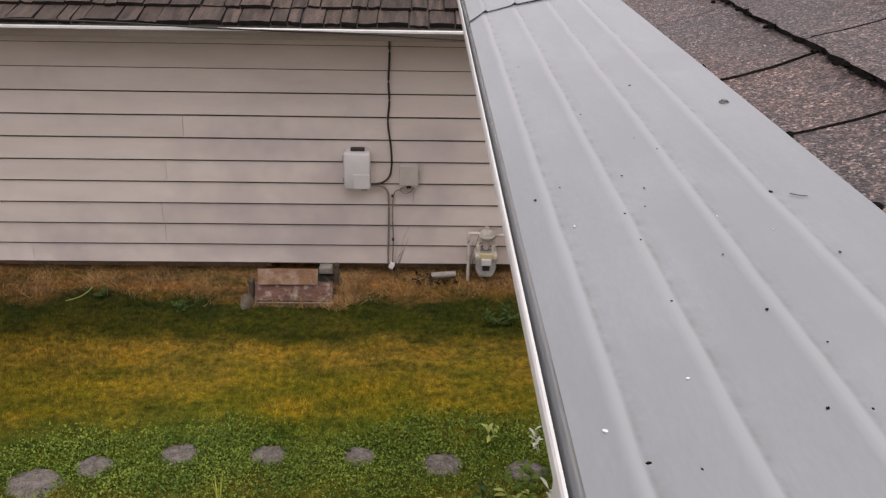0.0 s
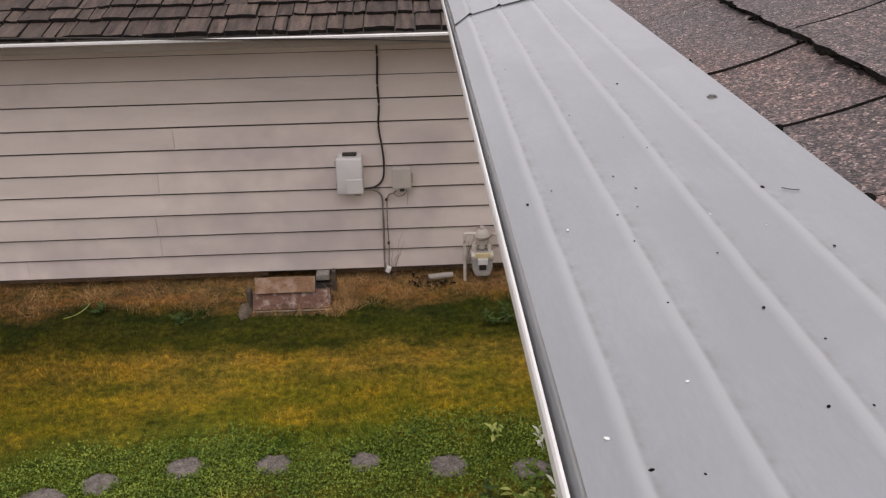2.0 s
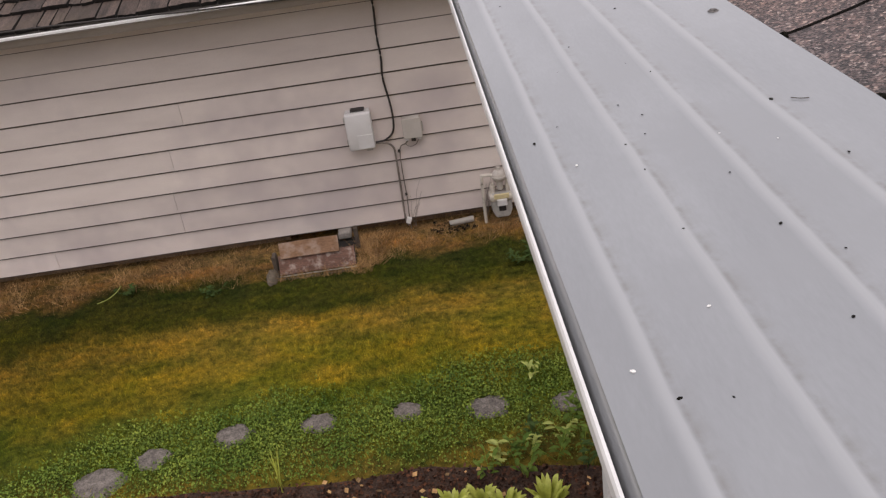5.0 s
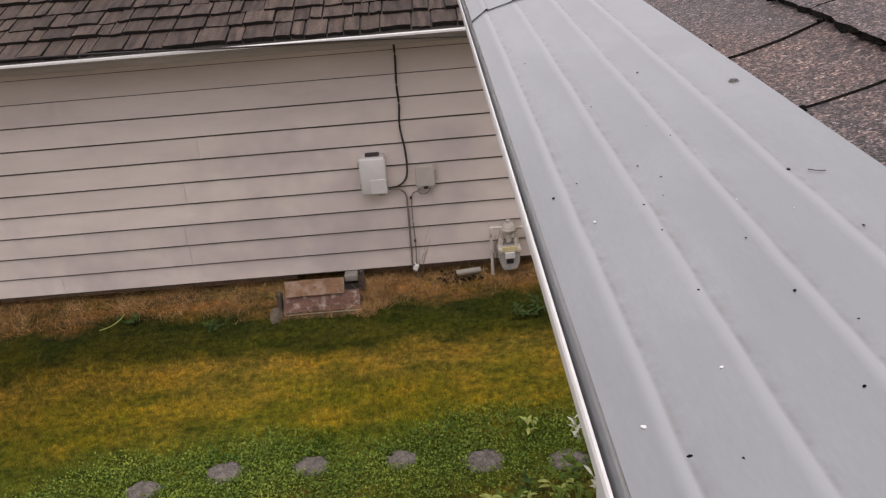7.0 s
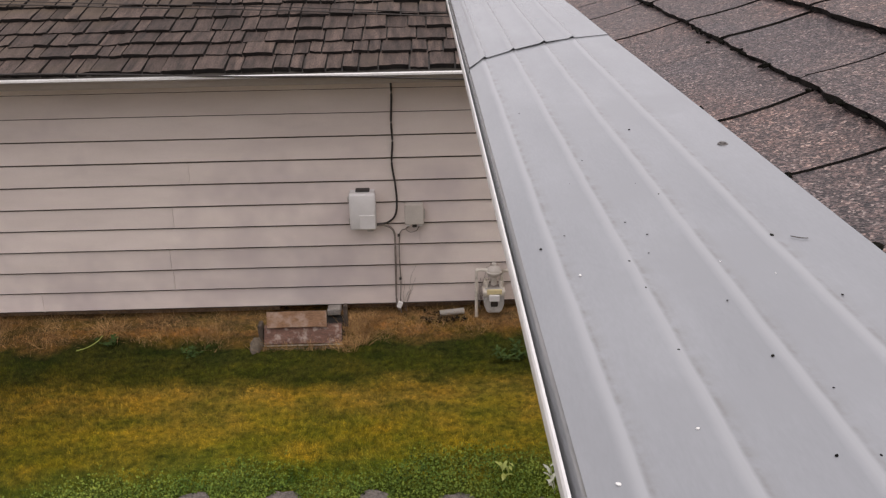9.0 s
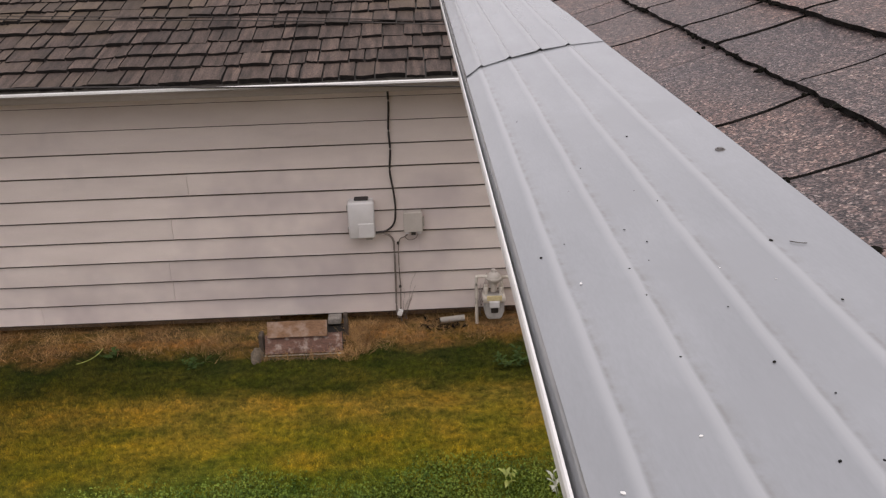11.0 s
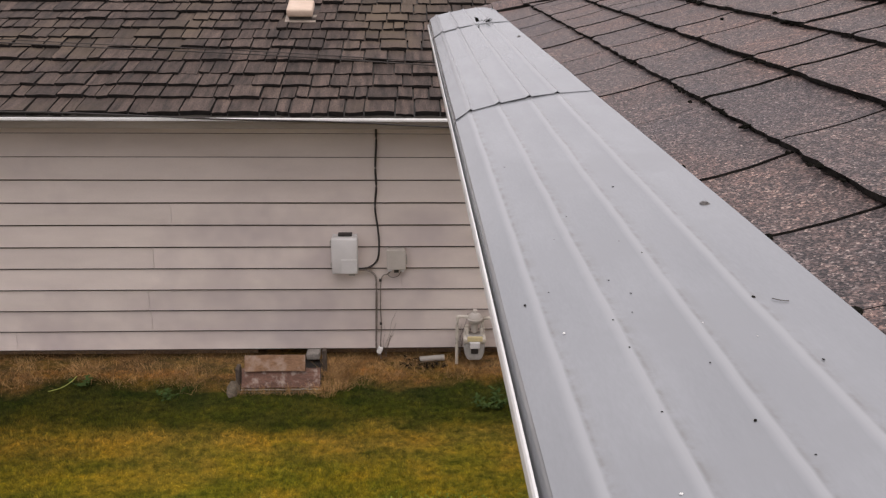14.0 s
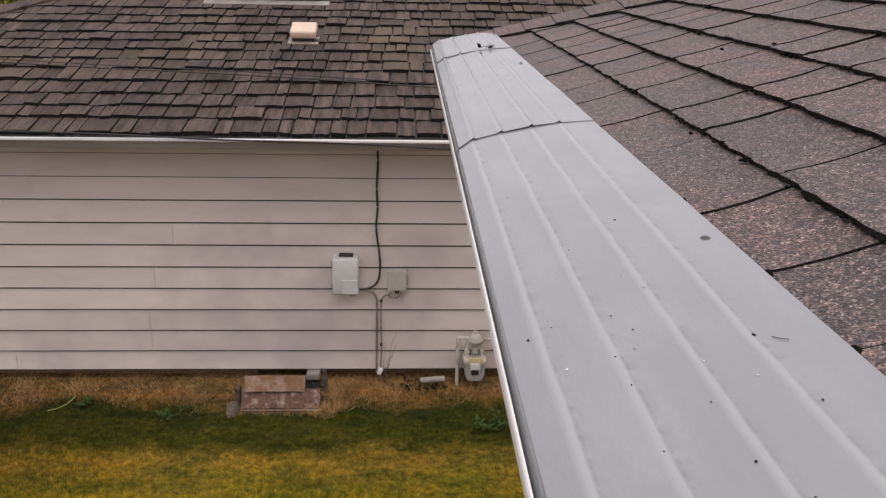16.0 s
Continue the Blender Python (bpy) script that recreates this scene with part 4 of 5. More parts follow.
# ---- cables on the neighbour's roof ----
for dy, r in ((0.0, 0.0055), (0.06, 0.004)):
    ob = tube("roof_cable", [(x, y + dy, RZ0 + RS * (y + dy - RY0) + 0.056) for x, y in ((-5.4, 8.0), (-3.68, 7.9), (-2.48, 7.79), (-1.79, 7.74), (-0.9, 7.655), (0.41, 7.5), (2.2, 7.3), (4.2, 7.1))], r, M["cable_dull"])
    tagged(ob, "black service cable lying across the shake roof", "cable", "cables on the roof")
ob = tube("roof_cable", [(-5.6, 6.76, 2.345), (-3.2, 6.745, 2.335), (-2.35, 6.742, 2.32), (-1.4, 6.741, 2.283), (-0.45, 6.741, 2.262), (0.38, 6.741, 2.225), (1.6, 6.742, 2.21)], 0.0065, M["black"])
tagged(ob, "black cable drooping along the gutter", "cable", "cables on the roof")

# ---- the house with the gutter guard ----
own = thing("own_house", "house with asphalt shingle roof and pale siding", "house", (0.68, 0, 0))
OX, OY0, OY1 = 0.68, -7.0, 3.45
bm = bmesh.new()
box(bm, OX, OX + 0.15, OY0, OY1, 0.0, 3.12)
box(bm, OX + 0.15, 8.0, OY1 - 0.15, OY1, 0.0, 3.12)
box(bm, OX + 0.15, 8.0, OY0, OY0 + 0.15, 0.0, 3.12)
box(bm, 7.85, 8.0, OY0 + 0.15, OY1 - 0.15, 0.0, 3.12)
inside(part("wall", bm, M["siding"], None, "pale painted wall under the eaves"), own)
bm = bmesh.new()
box(bm, OX - 0.02, OX - 0.002, OY1 - 0.09, OY1 + 0.02, 0.02, 3.1, 0.003)
box(bm, OX - 0.002, OX + 0.09, OY1 + 0.002, OY1 + 0.02, 0.02, 3.1, 0.003)
inside(part("corner_board", bm, M["white_metal"], None, "white corner board"), own)

SL, SX0, SZ0 = 0.34, 0.35, 3.333          # roof pitch and a point on its surface
SC = 1 / math.hypot(1, SL)
HIP = 4.085                               # x + y along the hip
EAVE = 0.2


def roof_z(x):
    return SZ0 + SL * (x - SX0)


bm = bmesh.new()
rx = 4.3
lo = 0.018
pts = [(EAVE, -7.5, roof_z(EAVE) - lo), (rx, -7.5, roof_z(rx) - lo), (rx, HIP - rx, roof_z(rx) - lo), (EAVE, HIP - EAVE, roof_z(EAVE) - lo),
       (2 * rx - EAVE, HIP - EAVE, roof_z(EAVE) - lo), (2 * rx - EAVE, -7.5, roof_z(EAVE) - lo)]
v = [bm.verts.new(p) for p in pts]
w = [bm.verts.new((p[0], p[1], roof_z(EAVE) - 0.05)) for p in (pts[0], pts[3], pts[4], pts[5])]
for f in ((v[0], v[1], v[2], v[3]), (v[3], v[2], v[4]), (v[1], v[5], v[4], v[2]), (w[0], w[1], w[2], w[3]), (w[0], v[0], v[3], w[1]), (w[1], v[3], v[4], w[2]),
          (w[2], v[4], v[5], w[3]), (w[3], v[5], v[1], v[0], w[0])):
    made = bm.faces.new(f)
    made.material_index = 1 if f in ((v[3], v[2], v[4]), (v[1], v[5], v[4], v[2])) else 0
bmesh.ops.recalc_face_normals(bm, faces=bm.faces[:])
roof = inside(part("roof", bm, [M["tar"], M["shingle_joined"]], None, "brown-grey granule asphalt shingle roof"), own)
bm = bmesh.new()
box(bm, 0.242, 0.265, -7.4, HIP - 0.24, 3.08, 3.26)
inside(part("fascia", bm, M["white_metal"], None, "white fascia board"), own)
bm = bmesh.new()
box(bm, 0.265, OX + 0.1, -7.4, HIP - 0.26, 3.082, 3.1)
box(bm, OX + 0.1, 8.2, OY1 - 0.1, HIP - 0.26, 3.082, 3.1)
inside(part("soffit", bm, M["white_metal"], None, "white soffit"), own)

# ---- gutter with its steel leaf guard ----
gutter = thing("rain_gutter", "white rain gutter capped with ribbed grey steel guard panels", "gutter", (0.17, 1.0, 3.15))
GEND = 3.74
bm = bmesh.new()
prism(bm, [(0.1008, 3.262), (0.1008, 3.272), (0.102, 3.2745), (0.1038, 3.2745), (0.1048, 3.268), (0.108, 3.235), (0.125, 3.205), (0.132, 3.155), (0.236, 3.155), (0.24, 3.262),
           (0.237, 3.262), (0.233, 3.158), (0.135, 3.158), (0.128, 3.206), (0.112, 3.236), (0.1045, 3.258)], -7.4, GEND, "y")
inside(part("trough", bm, M["white_metal"], None, "white enamelled trough with a rolled lip"), gutter)
bm = bmesh.new()
prism(bm, [(0.1, 3.264), (0.108, 3.235), (0.125, 3.205), (0.132, 3.155), (0.236, 3.155), (0.24, 3.262)], GEND + 0.001, GEND + 0.004, "y")
inside(part("end_cap", bm, M["white_metal"], None, "white end cap"), gutter)

RIBS = (0.1355, 0.1845, 0.2375, 0.2865)


def guard_z(x):
    xs = (0.1058, 0.107, 0.1092, 0.130, 0.184, 0.237, 0.286, 0.355)
    zs = (3.262, 3.275, 3.2855, 3.3005, 3.3155, 3.327, 3.3345, 3.3405)
    return float(np.interp(x, xs, zs))


def guard_panel(y0, y1, lift, ribbed=True, shift=0.0):
    """A panel of folded sheet: a turned-down nose, four pressed ribs and a flat back edge."""
    xs = [0.1058, 0.107, 0.1092, 0.118, 0.127]
    for r in RIBS:
        xs += [r - 0.0075, r - 0.005, r - 0.0025, r - 0.0005, r + 0.0015, r + 0.0035, r + 0.006, r + 0.02, r + 0.033]
    xs = sorted(x for x in xs if x < 0.335) + [0.341, 0.3465]
    bm = bmesh.new()
    ys = np.linspace(y0, y1, max(2, int((y1 - y0) / 0.08)))
    rows = []
    for y in ys:
        row = []
        for x in xs:
            z = guard_z(x) + lift * (0.35 + 0.65 * (0.347 - x) / 0.24)
            if ribbed:
                near = min(RIBS, key=lambda r: abs(r - x))
                d = x - near
                if -0.0076 < d < 0.0061:
                    z += {0.0: 0.001, 4.0: 0.0036, 9.0: 0.0036}.get(shift, 0.0011) * (1 - abs(d) / 0.0076 if d < 0 else max(0.0, 1 - d / (0.0045 if shift < 3 else 0.003)))
            z += (0.0007 if shift < 3 else 0.0016) * noise.noise(Vector((x * 11, y * 2.6, 1 + shift)))
            row.append(bm.verts.new((x + 0.0006 * noise.noise(Vector((x * 4, y * 5, 7))), y, z)))
        rows.append(row)
    for a, b in zip(rows, rows[1:]):
        for i in range(len(xs) - 1):
            bm.faces.new((a[i], a[i + 1], b[i + 1], b[i]))
    ex = bmesh.ops.extrude_face_region(bm, geom=bm.faces[:])
    for e in ex["geom"]:
        if isinstance(e, bmesh.types.BMVert):
            e.co.z -= 0.0011
    bmesh.ops.recalc_face_normals(bm, faces=bm.faces[:])
    return inside(part("guard_panel", bm, M["guard"], None, "ribbed grey coated steel guard panel", True, 30), gutter)


SEAM1, SEAM2 = 1.86, 3.14
guard_panel(-1.4, SEAM1 + 0.05, 0.0, True, 0.0)
guard_panel(SEAM1, SEAM2 + 0.03, 0.0036, True, 4.0)
guard_panel(SEAM2, GEND - 0.005, 0.0068, True, 9.0)
guard_panel(-7.0, -1.41, 0.0, True, 6.0)
for x, y in ((0.3255, 1.206), (0.325, 2.72)):
    bm = bmesh.new()
    z = guard_z(x) + (0.0002 if y < SEAM1 else 0.0024)
    cyl(bm, (x, y, z), (x, y, z + 0.0009), 0.0052, 0.0048, 20)
    cyl(bm, (x, y, z + 0.0009), (x, y, z + 0.0021), 0.0034, 0.003, 6)
    inside(part("screw", bm, M["screw"], None, "dull steel hex screw"), gutter)

# specks of dirt and granules on the guard
q = random.Random(21)
spots = [(0.2868, 0.9796, 0.0017, 1), (0.1244, 1.0507, 0.0013, 1), (0.2533, 1.2957, 0.0012, 1), (0.228, 0.8241, 0.001, 1), (0.1376, 0.7189, 0.0013, 1),
         (0.2234, 0.7331, 0.0009, 1), (0.2929, 0.8791, 0.0008, 1), (0.1519, 1.465, 0.0009, 1), (0.1372, 1.35, 0.0011, 1), (0.237, 1.231, 0.001, 1),
         (0.2336, 1.097, 0.0009, 1), (0.1901, 1.228, 0.0008, 1), (0.1946, 1.054, 0.0007, 1), (0.205, 1.0214, 0.0007, 1), (0.1452, 1.0588, 0.0006, 1),
         (0.1821, 0.9823, 0.0008, 1), (0.1831, 0.9363, 0.0008, 1), (0.182, 0.8508, 0.0007, 1), (0.2416, 0.7278, 0.0007, 1),
         (0.1449, 0.981, 0.0011, 0), (0.1242, 0.7506, 0.0013, 0), (0.1705, 0.7747, 0.0009, 0), (0.2392, 0.9509, 0.0005, 0), (0.2668, 0.9204, 0.0005, 0)]
for i in range(14):
    spots.append((q.uniform(0.118, 0.335), q.uniform(0.62, 3.0), q.uniform(0.0003, 0.0006), 1))
for dark_one in (1, 0):
    bm = bmesh.new()
    for x, y, r, d in spots:
        if d == dark_one:
            z = guard_z(x) + (0.0004 if y < SEAM1 else 0.004)
            bmesh.ops.create_icosphere(bm, subdivisions=1, radius=r, matrix=Matrix.Translation((x, y, z)) @ pose(0, 0, 0, 0, 0, q.uniform(0, 180)) @ Matrix.Diagonal((1, 1.6, 0.5, 1)))
    tagged(part("dirt_specks", bm, M["moss"] if dark_one else M["pvc"]), "dark dirt specks on the guard" if dark_one else "pale droppings on the guard", "dirt", "", "stuff")
ndl = tube("needle", [(0.2985, 0.974, 3.3363), (0.3035, 0.969, 3.3368), (0.3085, 0.967, 3.3372)], 0.00035, M["bark"], seg=5)
tagged(ndl, "dry brown needle lying on the guard", "needle")
bm = bmesh.new()
for i in range(14):
    p = Vector((0.262 + q.uniform(-0.022, 0.022), SEAM2 + 0.012 + q.uniform(-0.012, 0.022), guard_z(0.26) + 0.0075))
    leaf(bm, p, p + Vector((q.uniform(-0.022, 0.022), q.uniform(-0.018, 0.018), q.uniform(0.003, 0.018))), 0.006, 0.1, 3)
tagged(part("leaf_litter", bm, M["moss"]), "dark leaf litter caught on the guard seam", "leaf litter", "", "stuff")

# ---- asphalt shingles: each tab is a piece ----
EXPO = 0.1255
FIRST = 0.3325


def slot_bend(x0, y, s):
    """Sideways drift of the slot at y, the same for both tabs that share it."""
    return (0.006 + 0.016 * noise.noise(Vector((x0 * 13.7, y * 17.3, 2.0)))) * (s / EXPO) ** 2


def tab_bm(bm, x0, y0, y1, lift, seed, hip=True):
    """One shingle tab from its lower edge at x0: thick dark butt, a slightly cupped face, running up under the next course."""
    q = random.Random(seed)
    rows = []
    steps = (0.0, 0.010, 0.04, 0.08, EXPO + 0.02)
    rise = (0.0084, 0.0088, 0.005, 0.0016, -0.001)
    n = 12
    gap = 0.0017 if x0 < 0.4 else 0.0034
    jag = [q.uniform(-0.0036, 0.0036) for _ in range(n + 1)]
    for s, h in zip(steps, rise):
        row = []
        x = x0 + s
        for k in range(n + 1):
            t = k / n
            a, b = y0 + gap + slot_bend(x0, y0, s), y1 - gap + slot_bend(x0, y1, s)
            if hip:
                b = min(b, HIP - x - 0.01)
                a = min(a, b - 0.001)
            y = a + (b - a) * t
            cup = 0.0012 * (2 * t - 1) ** 2 + 0.0009 * (1 - t) ** 2
            row.append(bm.verts.new((x + (jag[k] if s == 0 else 0), y, roof_z(x) - 0.009 + h + cup + lift)))
        rows.append(row)
    for a, b in zip(rows, rows[1:]):
        for k in range(n):
            f = bm.faces.new((a[k], a[k + 1], b[k + 1], b[k]))
            f.material_index = 0
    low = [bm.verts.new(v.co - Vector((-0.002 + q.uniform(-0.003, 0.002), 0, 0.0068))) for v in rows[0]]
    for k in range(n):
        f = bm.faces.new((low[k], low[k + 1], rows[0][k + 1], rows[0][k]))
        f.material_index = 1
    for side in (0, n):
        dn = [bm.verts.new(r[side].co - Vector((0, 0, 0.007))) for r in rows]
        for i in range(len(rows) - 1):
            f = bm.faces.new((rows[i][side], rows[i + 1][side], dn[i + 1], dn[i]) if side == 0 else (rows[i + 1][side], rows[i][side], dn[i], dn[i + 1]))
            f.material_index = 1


q = random.Random(33)
joined = bmesh.new()
count = 0
first_slots = [-7.6 + 0.2 * i for i in range(40)] + [0.40, 0.62, 0.79, 0.954, 1.118, 1.304, 1.60, 1.835, 2.07, 2.24, 2.49, 2.73, 2.96, 3.2, 3.45, 3.7]
edge_spots = []
for row in range(-1, 32):
    x0 = FIRST + EXPO * row
    if row == 0:
        slots = first_slots
    else:
        y = -7.6 + q.uniform(0, 0.2)
        slots = []
        while y < HIP - x0:
            slots.append(y)
            y += q.choice((0.14, 0.165, 0.2, 0.235, 0.27))
        slots.append(y)
    for y0, y1 in zip(slots, slots[1:]):
        if y0 > HIP - x0 - 0.03:
            continue
        lift = q.uniform(-0.0008, 0.0014)
        seed = q.randrange(10 ** 6)
        near = 0 <= row <= 17 and y0 > 0.35 and count < 300
        if near:
            bm = bmesh.new()
            tab_bm(bm, x0, y0, y1, lift, seed)
            inside(part("shingle", bm, [M["shingle"], M["tar"]], None, "", False), roof)
            count += 1
        else:
            tab_bm(joined, x0, y0, y1, lift, seed)
    for i in range(int(46 * max(0.5, HIP - x0)) if row < 24 else 0):
        edge_spots.append((x0, q.uniform(min(0.3, HIP - x0 - 0.1), HIP - x0)))
ob = inside(part("shingles", joined, [M["shingle_joined"], M["tar"]]), roof)
tagged(ob, "", "", "", "stuff")

# grit and black moss gathered along the course edges
bm = bmesh.new()
for x0, y in edge_spots:
    thick = noise.noise(Vector((x0 * 9, y * 5, 0)))
    if thick < 0.05 and q.random() < 0.85:
        continue
    r = q.uniform(0.0014, 0.003) * (1.0 + 1.6 * max(0.0, thick))
    bmesh.ops.create_icosphere(bm, subdivisions=1, radius=r, matrix=Matrix.Translation((x0 - q.uniform(-0.003, 0.005), y, roof_z(x0) - 0.0035)) @ pose(0, 0, 0, q.uniform(-25, 25), q.uniform(-25, 25), q.uniform(-25, 25)) @ Matrix.Diagonal((0.8, q.uniform(1.2, 3.6), 0.7, 1)))
for x, y, r in ((0.352, 0.952, 0.0045), (0.353, 1.112, 0.004), (0.352, 1.36, 0.003), (0.452, 1.235, 0.0045), (0.447, 1.247, 0.0033), (0.447, 1.3, 0.003), (0.72, 2.02, 0.005), (0.66, 2.13, 0.004), (0.44, 1.62, 0.003)):
    bmesh.ops.create_icosphere(bm, subdivisions=2, radius=r, matrix=Matrix.Translation((x, y, roof_z(x) + 0.002)) @ Matrix.Diagonal((1, 1.4, 0.7, 1)))
for vert in bm.verts:
    vert.co += 0.0012 * noise.noise_vector(vert.co * 420)
tagged(part("roof_moss", bm, M["moss"]), "black moss and grit along the shingle edges", "moss", "", "stuff")

# hip caps, folded over the hip
hip_dir = Vector((1, -1, SL)).normalized()
n_caps = 30
for i in range(n_caps):
    bm = bmesh.new()
    s0 = 0.02 + i * 0.135
    wid = 0.13
    rows = []
    for s, h in ((s0, 0.0215), (s0 + 0.17, 0.0165)):
        c = Vector((0.235 + 0.7071 * s, HIP - 0.235 - 0.7071 * s, roof_z(0.235 + 0.7071 * s) + h + 0.004))
        # near face lies in the roof plane towards -y; far face falls away towards +y
        near_p = Vector((c.x, c.y - wid, c.z - 0.019))
        far_p = Vector((c.x, c.y + wid * 0.9, c.z - SL * wid * 0.9 - 0.003))
        rows.append([bm.verts.new(near_p), bm.verts.new(c), bm.verts.new(far_p)])
    a, b = rows
    for k in range(2):
        bm.faces.new((a[k], a[k + 1], b[k + 1], b[k])).material_index = 0
    low = [bm.verts.new(p.co - Vector((0, 0, 0.006))) for p in a]
    for k in range(2):
        bm.faces.new((low[k], low[k + 1], a[k + 1], a[k])).material_index = 1
    lowb = [bm.verts.new(p.co - Vector((0, 0, 0.012))) for p in (a[0], b[0])]
    bm.faces.new((a[0], b[0], lowb[1], lowb[0])).material_index = 1
    bmesh.ops.recalc_face_normals(bm, faces=bm.faces[:])
    inside(part("hip_cap", bm, [M["shingle"], M["tar"]]), roof)

# ---- siding boards on the neighbour's wall ----
def siding_board(x0, x1, k, top=None):
    z0 = WALL_Z + COURSE * k - (0.0 if k == 0 else 0.014)
    z1 = WALL_Z + COURSE * (k + 1) + 0.012
    if top:
        z1 = top
    lap = 1.0 if k < 7 else (1.0, 0.9, 0.5, 0.35)[k - 7]     # painted lap shadows are thinner under the eaves
    bm = bmesh.new()
    n = max(2, int((x1 - x0) / 0.5))
    rows = []
    for i in range(n + 1):
        x = x0 + (x1 - x0) * i / n
        d = 0.0025 * noise.noise(Vector((x * 0.8, k * 3.1, 0)))
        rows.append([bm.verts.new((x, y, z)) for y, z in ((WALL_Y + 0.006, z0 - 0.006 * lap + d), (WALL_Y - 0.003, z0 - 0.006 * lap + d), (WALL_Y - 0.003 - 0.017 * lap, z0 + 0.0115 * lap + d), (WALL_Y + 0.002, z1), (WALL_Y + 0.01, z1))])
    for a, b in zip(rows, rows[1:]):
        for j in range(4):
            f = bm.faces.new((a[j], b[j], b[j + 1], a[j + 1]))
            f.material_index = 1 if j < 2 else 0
    bm.faces.new(rows[0])
    bm.faces.new(rows[-1][::-1])
    bmesh.ops.recalc_face_normals(bm, faces=bm.faces[:])
    return inside(part("siding_board", bm, [M["siding"], M["lap_shadow"]]), wall)


joints = {0: [-3.45, 2.2], 1: [-2.245, 1.5], 2: [-2.25, 2.6], 3: [-0.045, 3.4], 4: [-2.17, 1.9], 5: [-4.4, 0.9], 6: [-1.98, 2.9], 7: [-4.0, 1.2], 8: [2.1], 9: [3.0], 10: [1.0]}
for k in range(11):
    cuts = [HX0] + joints[k] + [HX1]
    for x0, x1 in zip(cuts, cuts[1:]):
        siding_board(x0 + 0.0015, x1 - 0.0015, k, 2.191 if k == 10 else None)

# ---- cedar shakes ----
SHAKE = 0.205


def shake_mesh(w, seed):
    q = random.Random(seed)
    bm = bmesh.new()
    L = SHAKE + 0.075
    rows = []
    n = 4
    slant = q.uniform(-0.009, 0.009)
    jag = [q.uniform(-0.007, 0.007) + slant * (2 * k / n - 1) for k in range(n + 1)]
    tk = q.uniform(0.018, 0.042)
    for s, h in ((0.0, tk), (0.05, tk * 0.9), (L, 0.004)):
        rows.append([bm.verts.new((-w / 2 + w * k / n, s + (jag[k] if s == 0 else 0), h + q.uniform(-0.0015, 0.0015))) for k in range(n + 1)])
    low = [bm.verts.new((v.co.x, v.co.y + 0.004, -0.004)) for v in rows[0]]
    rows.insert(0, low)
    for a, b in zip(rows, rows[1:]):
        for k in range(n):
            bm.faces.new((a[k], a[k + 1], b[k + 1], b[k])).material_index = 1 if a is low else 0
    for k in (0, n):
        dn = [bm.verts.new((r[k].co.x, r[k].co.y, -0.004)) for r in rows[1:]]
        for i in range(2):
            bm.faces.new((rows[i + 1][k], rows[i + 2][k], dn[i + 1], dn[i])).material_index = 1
    bmesh.ops.recalc_face_normals(bm, faces=bm.faces[:])
    me = bpy.data.meshes.new("shake")
    bm.to_mesh(me)
    bm.free()
    return me


WIDTHS = (0.10, 0.125, 0.15, 0.175, 0.2, 0.24)
shakes = [(w, shake_mesh(w - 0.013, 100 * i + j)) for i, w in enumerate(WIDTHS) for j in range(3)]
for w, me in shakes:
    me.materials.append(M["shake"])
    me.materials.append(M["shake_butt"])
q = random.Random(77)
single = 0
far_v, far_f, far_m = [], [], []
SHAKE_ROWS = [0.027, 0.271, 0.471, 0.681, 0.923, 1.168, 1.354, 1.561, 1.751, 1.935, 2.168, 2.354, 2.562, 2.795, 3.004, 3.205]
SHAKE_ROWS += [3.205 + SHAKE * i for i in range(1, 8)]
for row, u in enumerate(SHAKE_ROWS):
    y = RY0 + u * RC
    z = RZ0 + u * RS * RC
    x = HIPX + max(0, y - RY0) + q.uniform(0, 0.1)
    x_end = 5.6 if row < 19 else 5.0
    while x < x_end:
        w, me = q.choice(shakes)
        m = Matrix.Translation((x + w / 2, y + q.uniform(-0.013, 0.013), z + q.uniform(0, 0.008))) @ pose(0, 0, 0, tilt + q.uniform(-0.6, 1.0), q.uniform(-0.7, 0.7), q.uniform(-0.5, 0.5))
        c = (x + w / 2, y)
        x += w
        if (-2.05 < c[0] < -0.85 and 9.33 < y < 10.7) or (-1.1 < c[0] < -0.84 and 8.36 < y < 8.7):
            continue
        if row < 12 and -4.3 < c[0] < 0.8 and single < 300:
            ob = new("shake", me)
            ob.matrix_world = m
            inside(ob, nroof)
            single += 1
        else:
            base = len(far_v)
            far_v += [m @ v.co for v in me.vertices]
            far_f += [[base + i for i in p.vertices] for p in me.polygons]
            far_m += [p.material_index for p in me.polygons]
me = bpy.data.meshes.new("shakes")
me.from_pydata([tuple(p) for p in far_v], [], far_f)
me.materials.append(M["shake_far"])
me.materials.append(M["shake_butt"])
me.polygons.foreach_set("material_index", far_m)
ob = new("shakes", me)
inside(ob, nroof)
tagged(ob, "", "", "", "stuff")
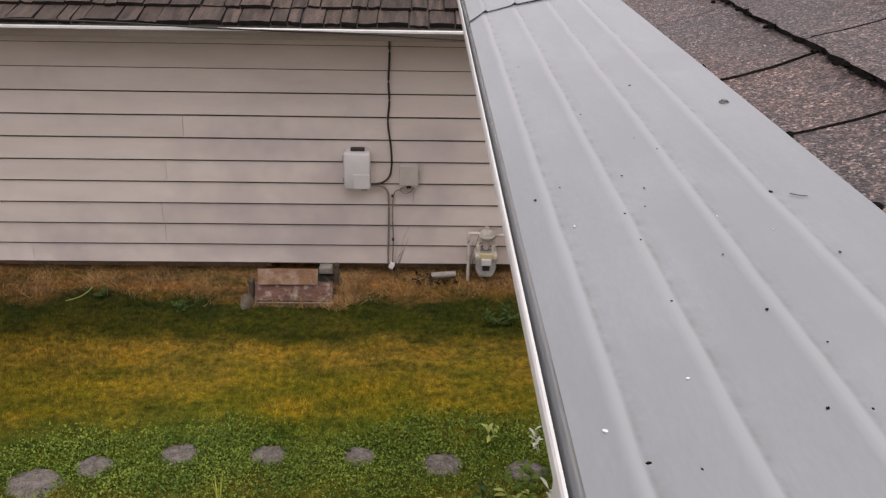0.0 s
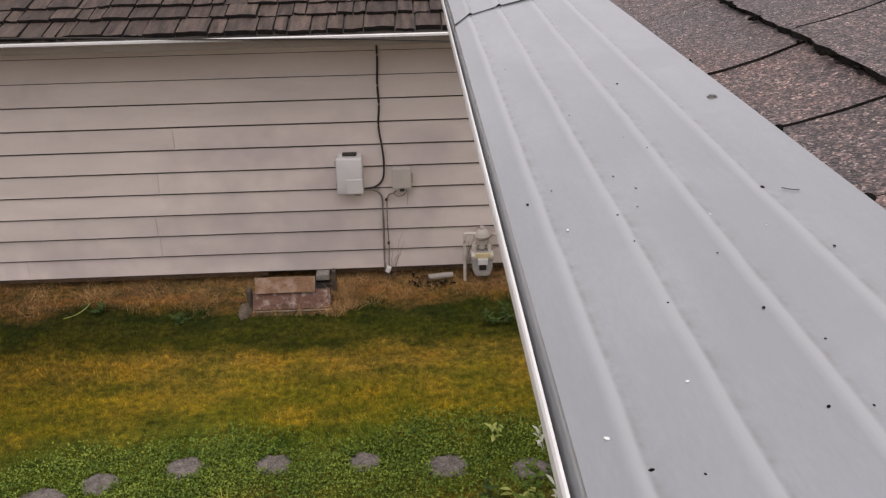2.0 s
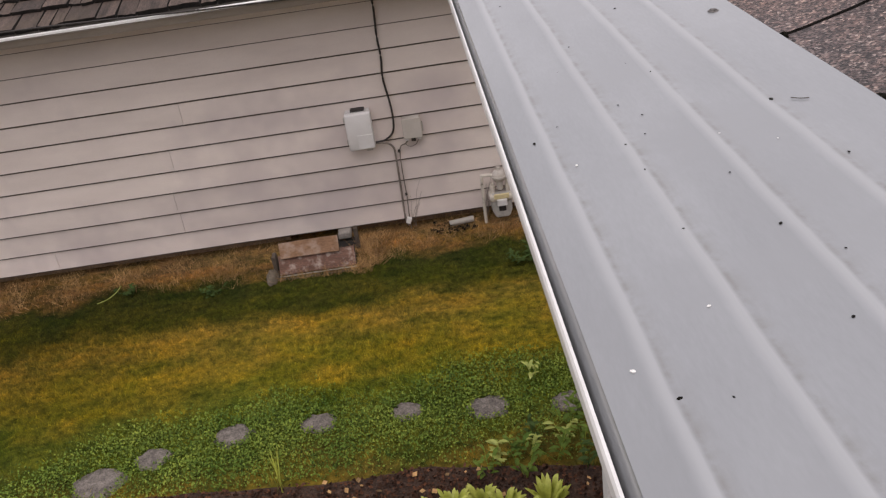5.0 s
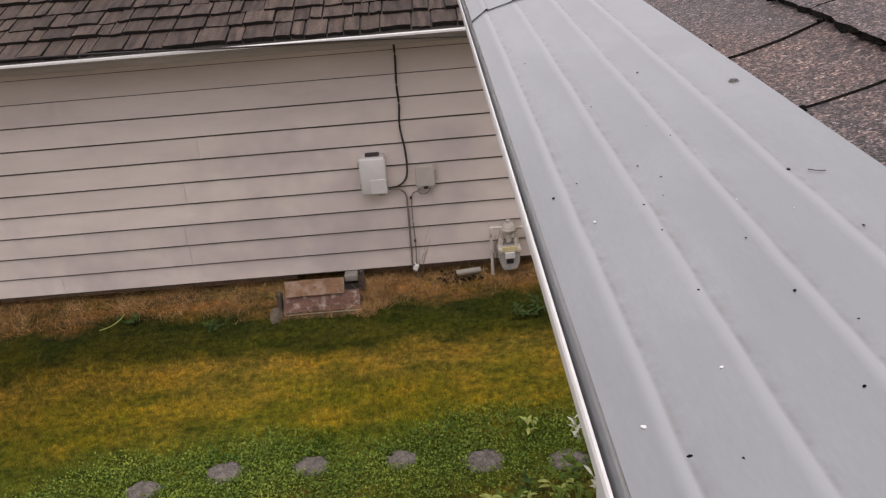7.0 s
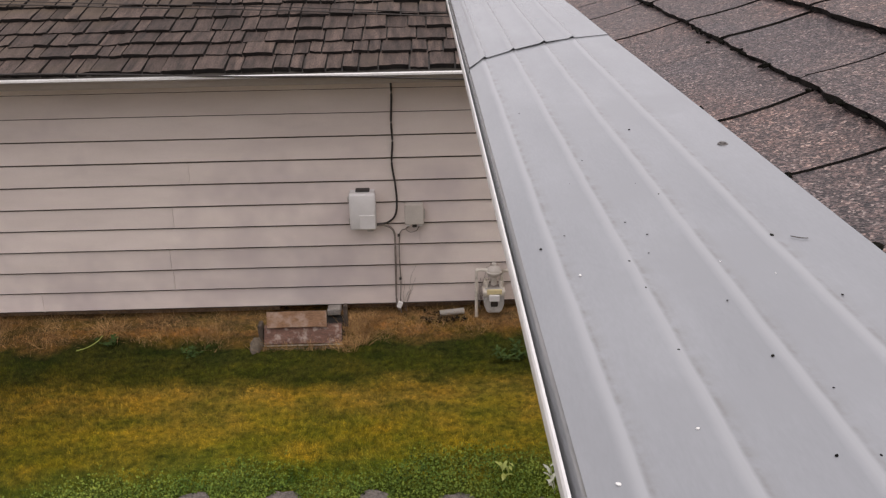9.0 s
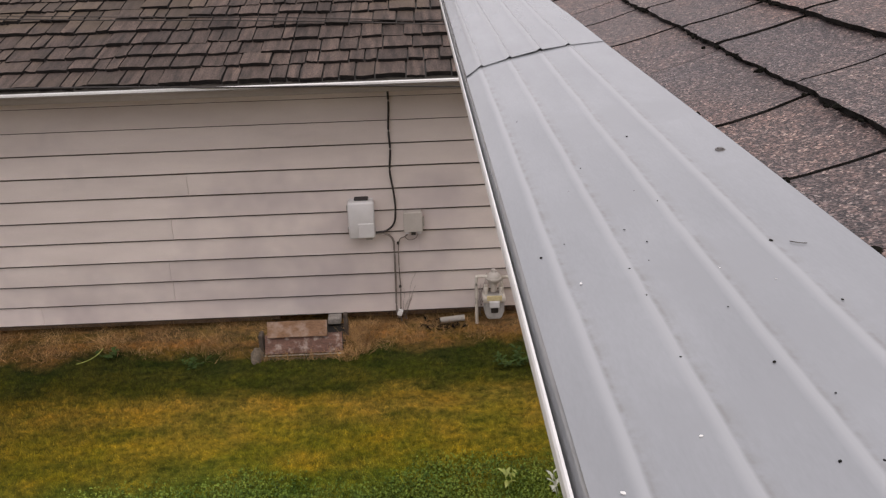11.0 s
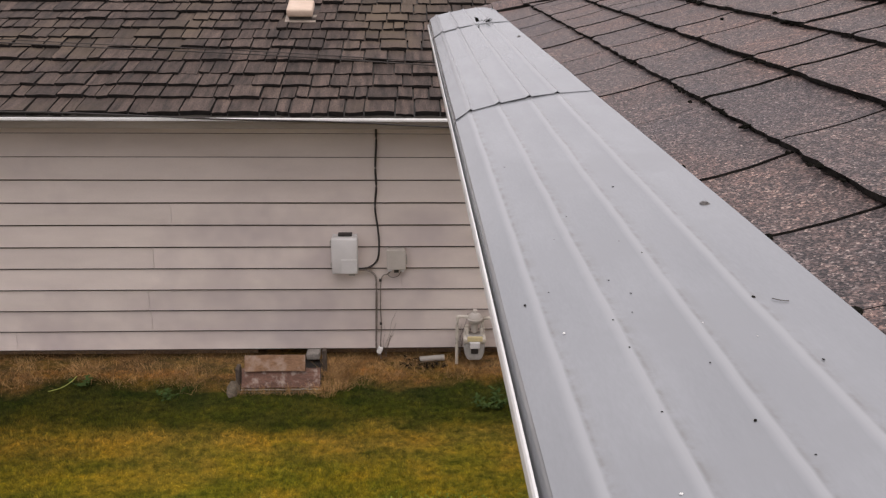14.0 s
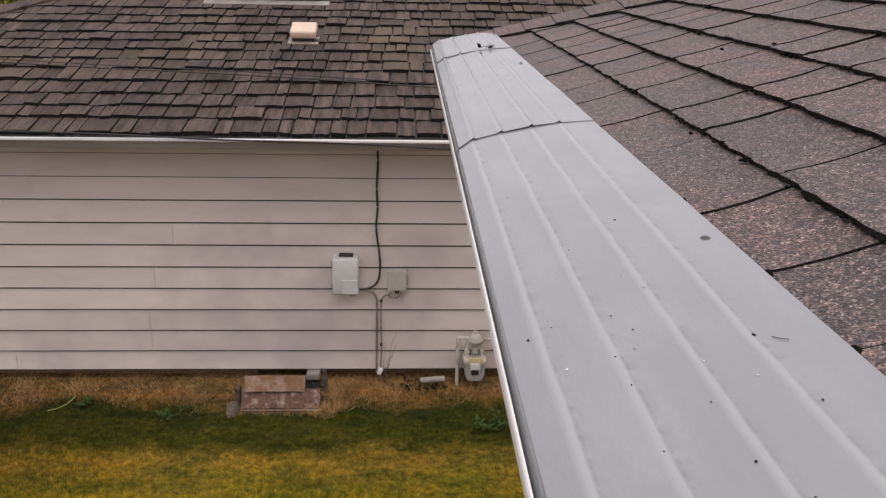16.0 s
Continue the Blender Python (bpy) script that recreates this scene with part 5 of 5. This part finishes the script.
# caps on the neighbour's hip
for i in range(26):
    s = 0.02 + i * 0.2
    ob_m = Matrix.Translation((HIPX + s * 0.7071 * 1.0, RY0 + s * 0.7071, RZ0 + RS * s * 0.7071 + 0.022)) @ pose(0, 0, 0, 0, 0, -45) @ pose(0, 0, 0, math.degrees(math.atan(RS * 0.7071)) + 3)
    bm = bmesh.new()
    for sx in (-1, 1):
        a = bm.verts.new((0, 0, 0.03)), bm.verts.new((0, 0.27, 0.012)), bm.verts.new((sx * 0.15, 0.27, -0.022)), bm.verts.new((sx * 0.15, 0, -0.006))
        b = [bm.verts.new(p.co - Vector((0, 0, 0.03))) for p in a]
        bm.faces.new(a)
        for j in range(4):
            bm.faces.new((a[j], a[(j + 1) % 4], b[(j + 1) % 4], b[j]))
    bmesh.ops.recalc_face_normals(bm, faces=bm.faces[:])
    ob = part("hip_shake", bm, M["shake"])
    ob.matrix_world = ob_m
    inside(ob, nroof)


# ---- distance ----
def tree(name, at, height, spread, material, label, n, size, seed):
    q = random.Random(seed)
    base = thing(name, label, "tree", at)
    bm = bmesh.new()
    cyl(bm, (0, 0, -0.1), (0.05, 0, height * 0.7), 0.05 * height * 0.5, 0.02 * height * 0.3, 9)
    tips = []
    for i in range(11):
        a, h = q.uniform(0, 6.2832), height * q.uniform(0.3, 0.85)
        r = spread * q.uniform(0.5, 0.95)
        p = Vector((r * math.cos(a), r * math.sin(a), h + r * 0.4))
        cyl(bm, (0.03, 0, h * 0.75), p, 0.03, 0.01, 6)
        tips.append(p)
    part("trunk", bm, M["bark"], base, "branching trunk")
    cl = [(t + Vector((q.gauss(0, 0.2), q.gauss(0, 0.2), q.gauss(0, 0.2))) * spread, spread * q.uniform(0.25, 0.45)) for t in tips for _ in range(2)] + [(Vector((0, 0, height * 0.9)), spread * 0.5)]
    vs = []
    for i in range(n):
        c, r = q.choice(cl)
        d = Vector((q.gauss(0, 1), q.gauss(0, 1), q.gauss(0, 1))).normalized() * r * q.random() ** 0.4
        p = c + d
        u = Vector((q.gauss(0, 1), q.gauss(0, 1), q.gauss(0, 1))).normalized() * size
        w = u.orthogonal().normalized() * size * 0.6
        vs += [p - u, p - w, p + u, p + w]
    ob = soup("crown", [tuple(p) for p in vs], 4, material, "", "", base)
    del ob["kind"]
    return base


tree("shrub_tree", (-9.6, 20.5, 0), 3.0, 0.9, M["far_lime"], "yellow-green leafy small tree beyond the roof", 2600, 0.07, 1)
tree("dark_tree", (-12.3, 35, 0), 7.0, 3.0, M["far_green"], "dark broadleaf tree far beyond the roof", 5200, 0.17, 2)
tree("dark_tree", (-17.0, 33, 0), 6.5, 3.0, M["far_green"], "dark broadleaf tree far beyond the roof", 5200, 0.17, 3)
tree("dark_tree", (-11.75, 25.5, 0), 6.5, 0.9, M["far_green"], "slim dark tree before the far house", 1500, 0.1, 4)
far_house = thing("far_house", "distant dark brown house with white window frames", "house", (-11.9, 31, 0))
bm = bmesh.new()
box(bm, -3.4, 2.6, 0, 4, 0, 3.3)
part("wall", bm, M["bronze"], far_house)
bm = bmesh.new()
prism(bm, [(-0.5, 3.25), (2, 4.2), (4.5, 3.25), (4.5, 3.15), (-0.5, 3.15)], -3.8, 3.0, "x")
part("roof", bm, M["bronze"], far_house, "dark roof")
bm = bmesh.new()
box(bm, 0.62, 1.35, -0.35, -0.003, 0, 4.4, 0.02)
part("chimney", bm, M["board"], far_house, "red-brown brick chimney")
for x, w, z in ((-1.0, 0.27, 2.48), (0.06, 0.42, 2.72)):
    bm = bmesh.new()
    box(bm, x - w, x + w, -0.06, -0.003, z - 1.1, z, 0.01)
    win = part("window", bm, M["white_metal"], far_house, "white framed window")
    bm = bmesh.new()
    box(bm, x - w + 0.07, x + w - 0.07, -0.068, -0.062, z - 1.03, z - 0.22)
    part("pane", bm, M["bronze"], win)
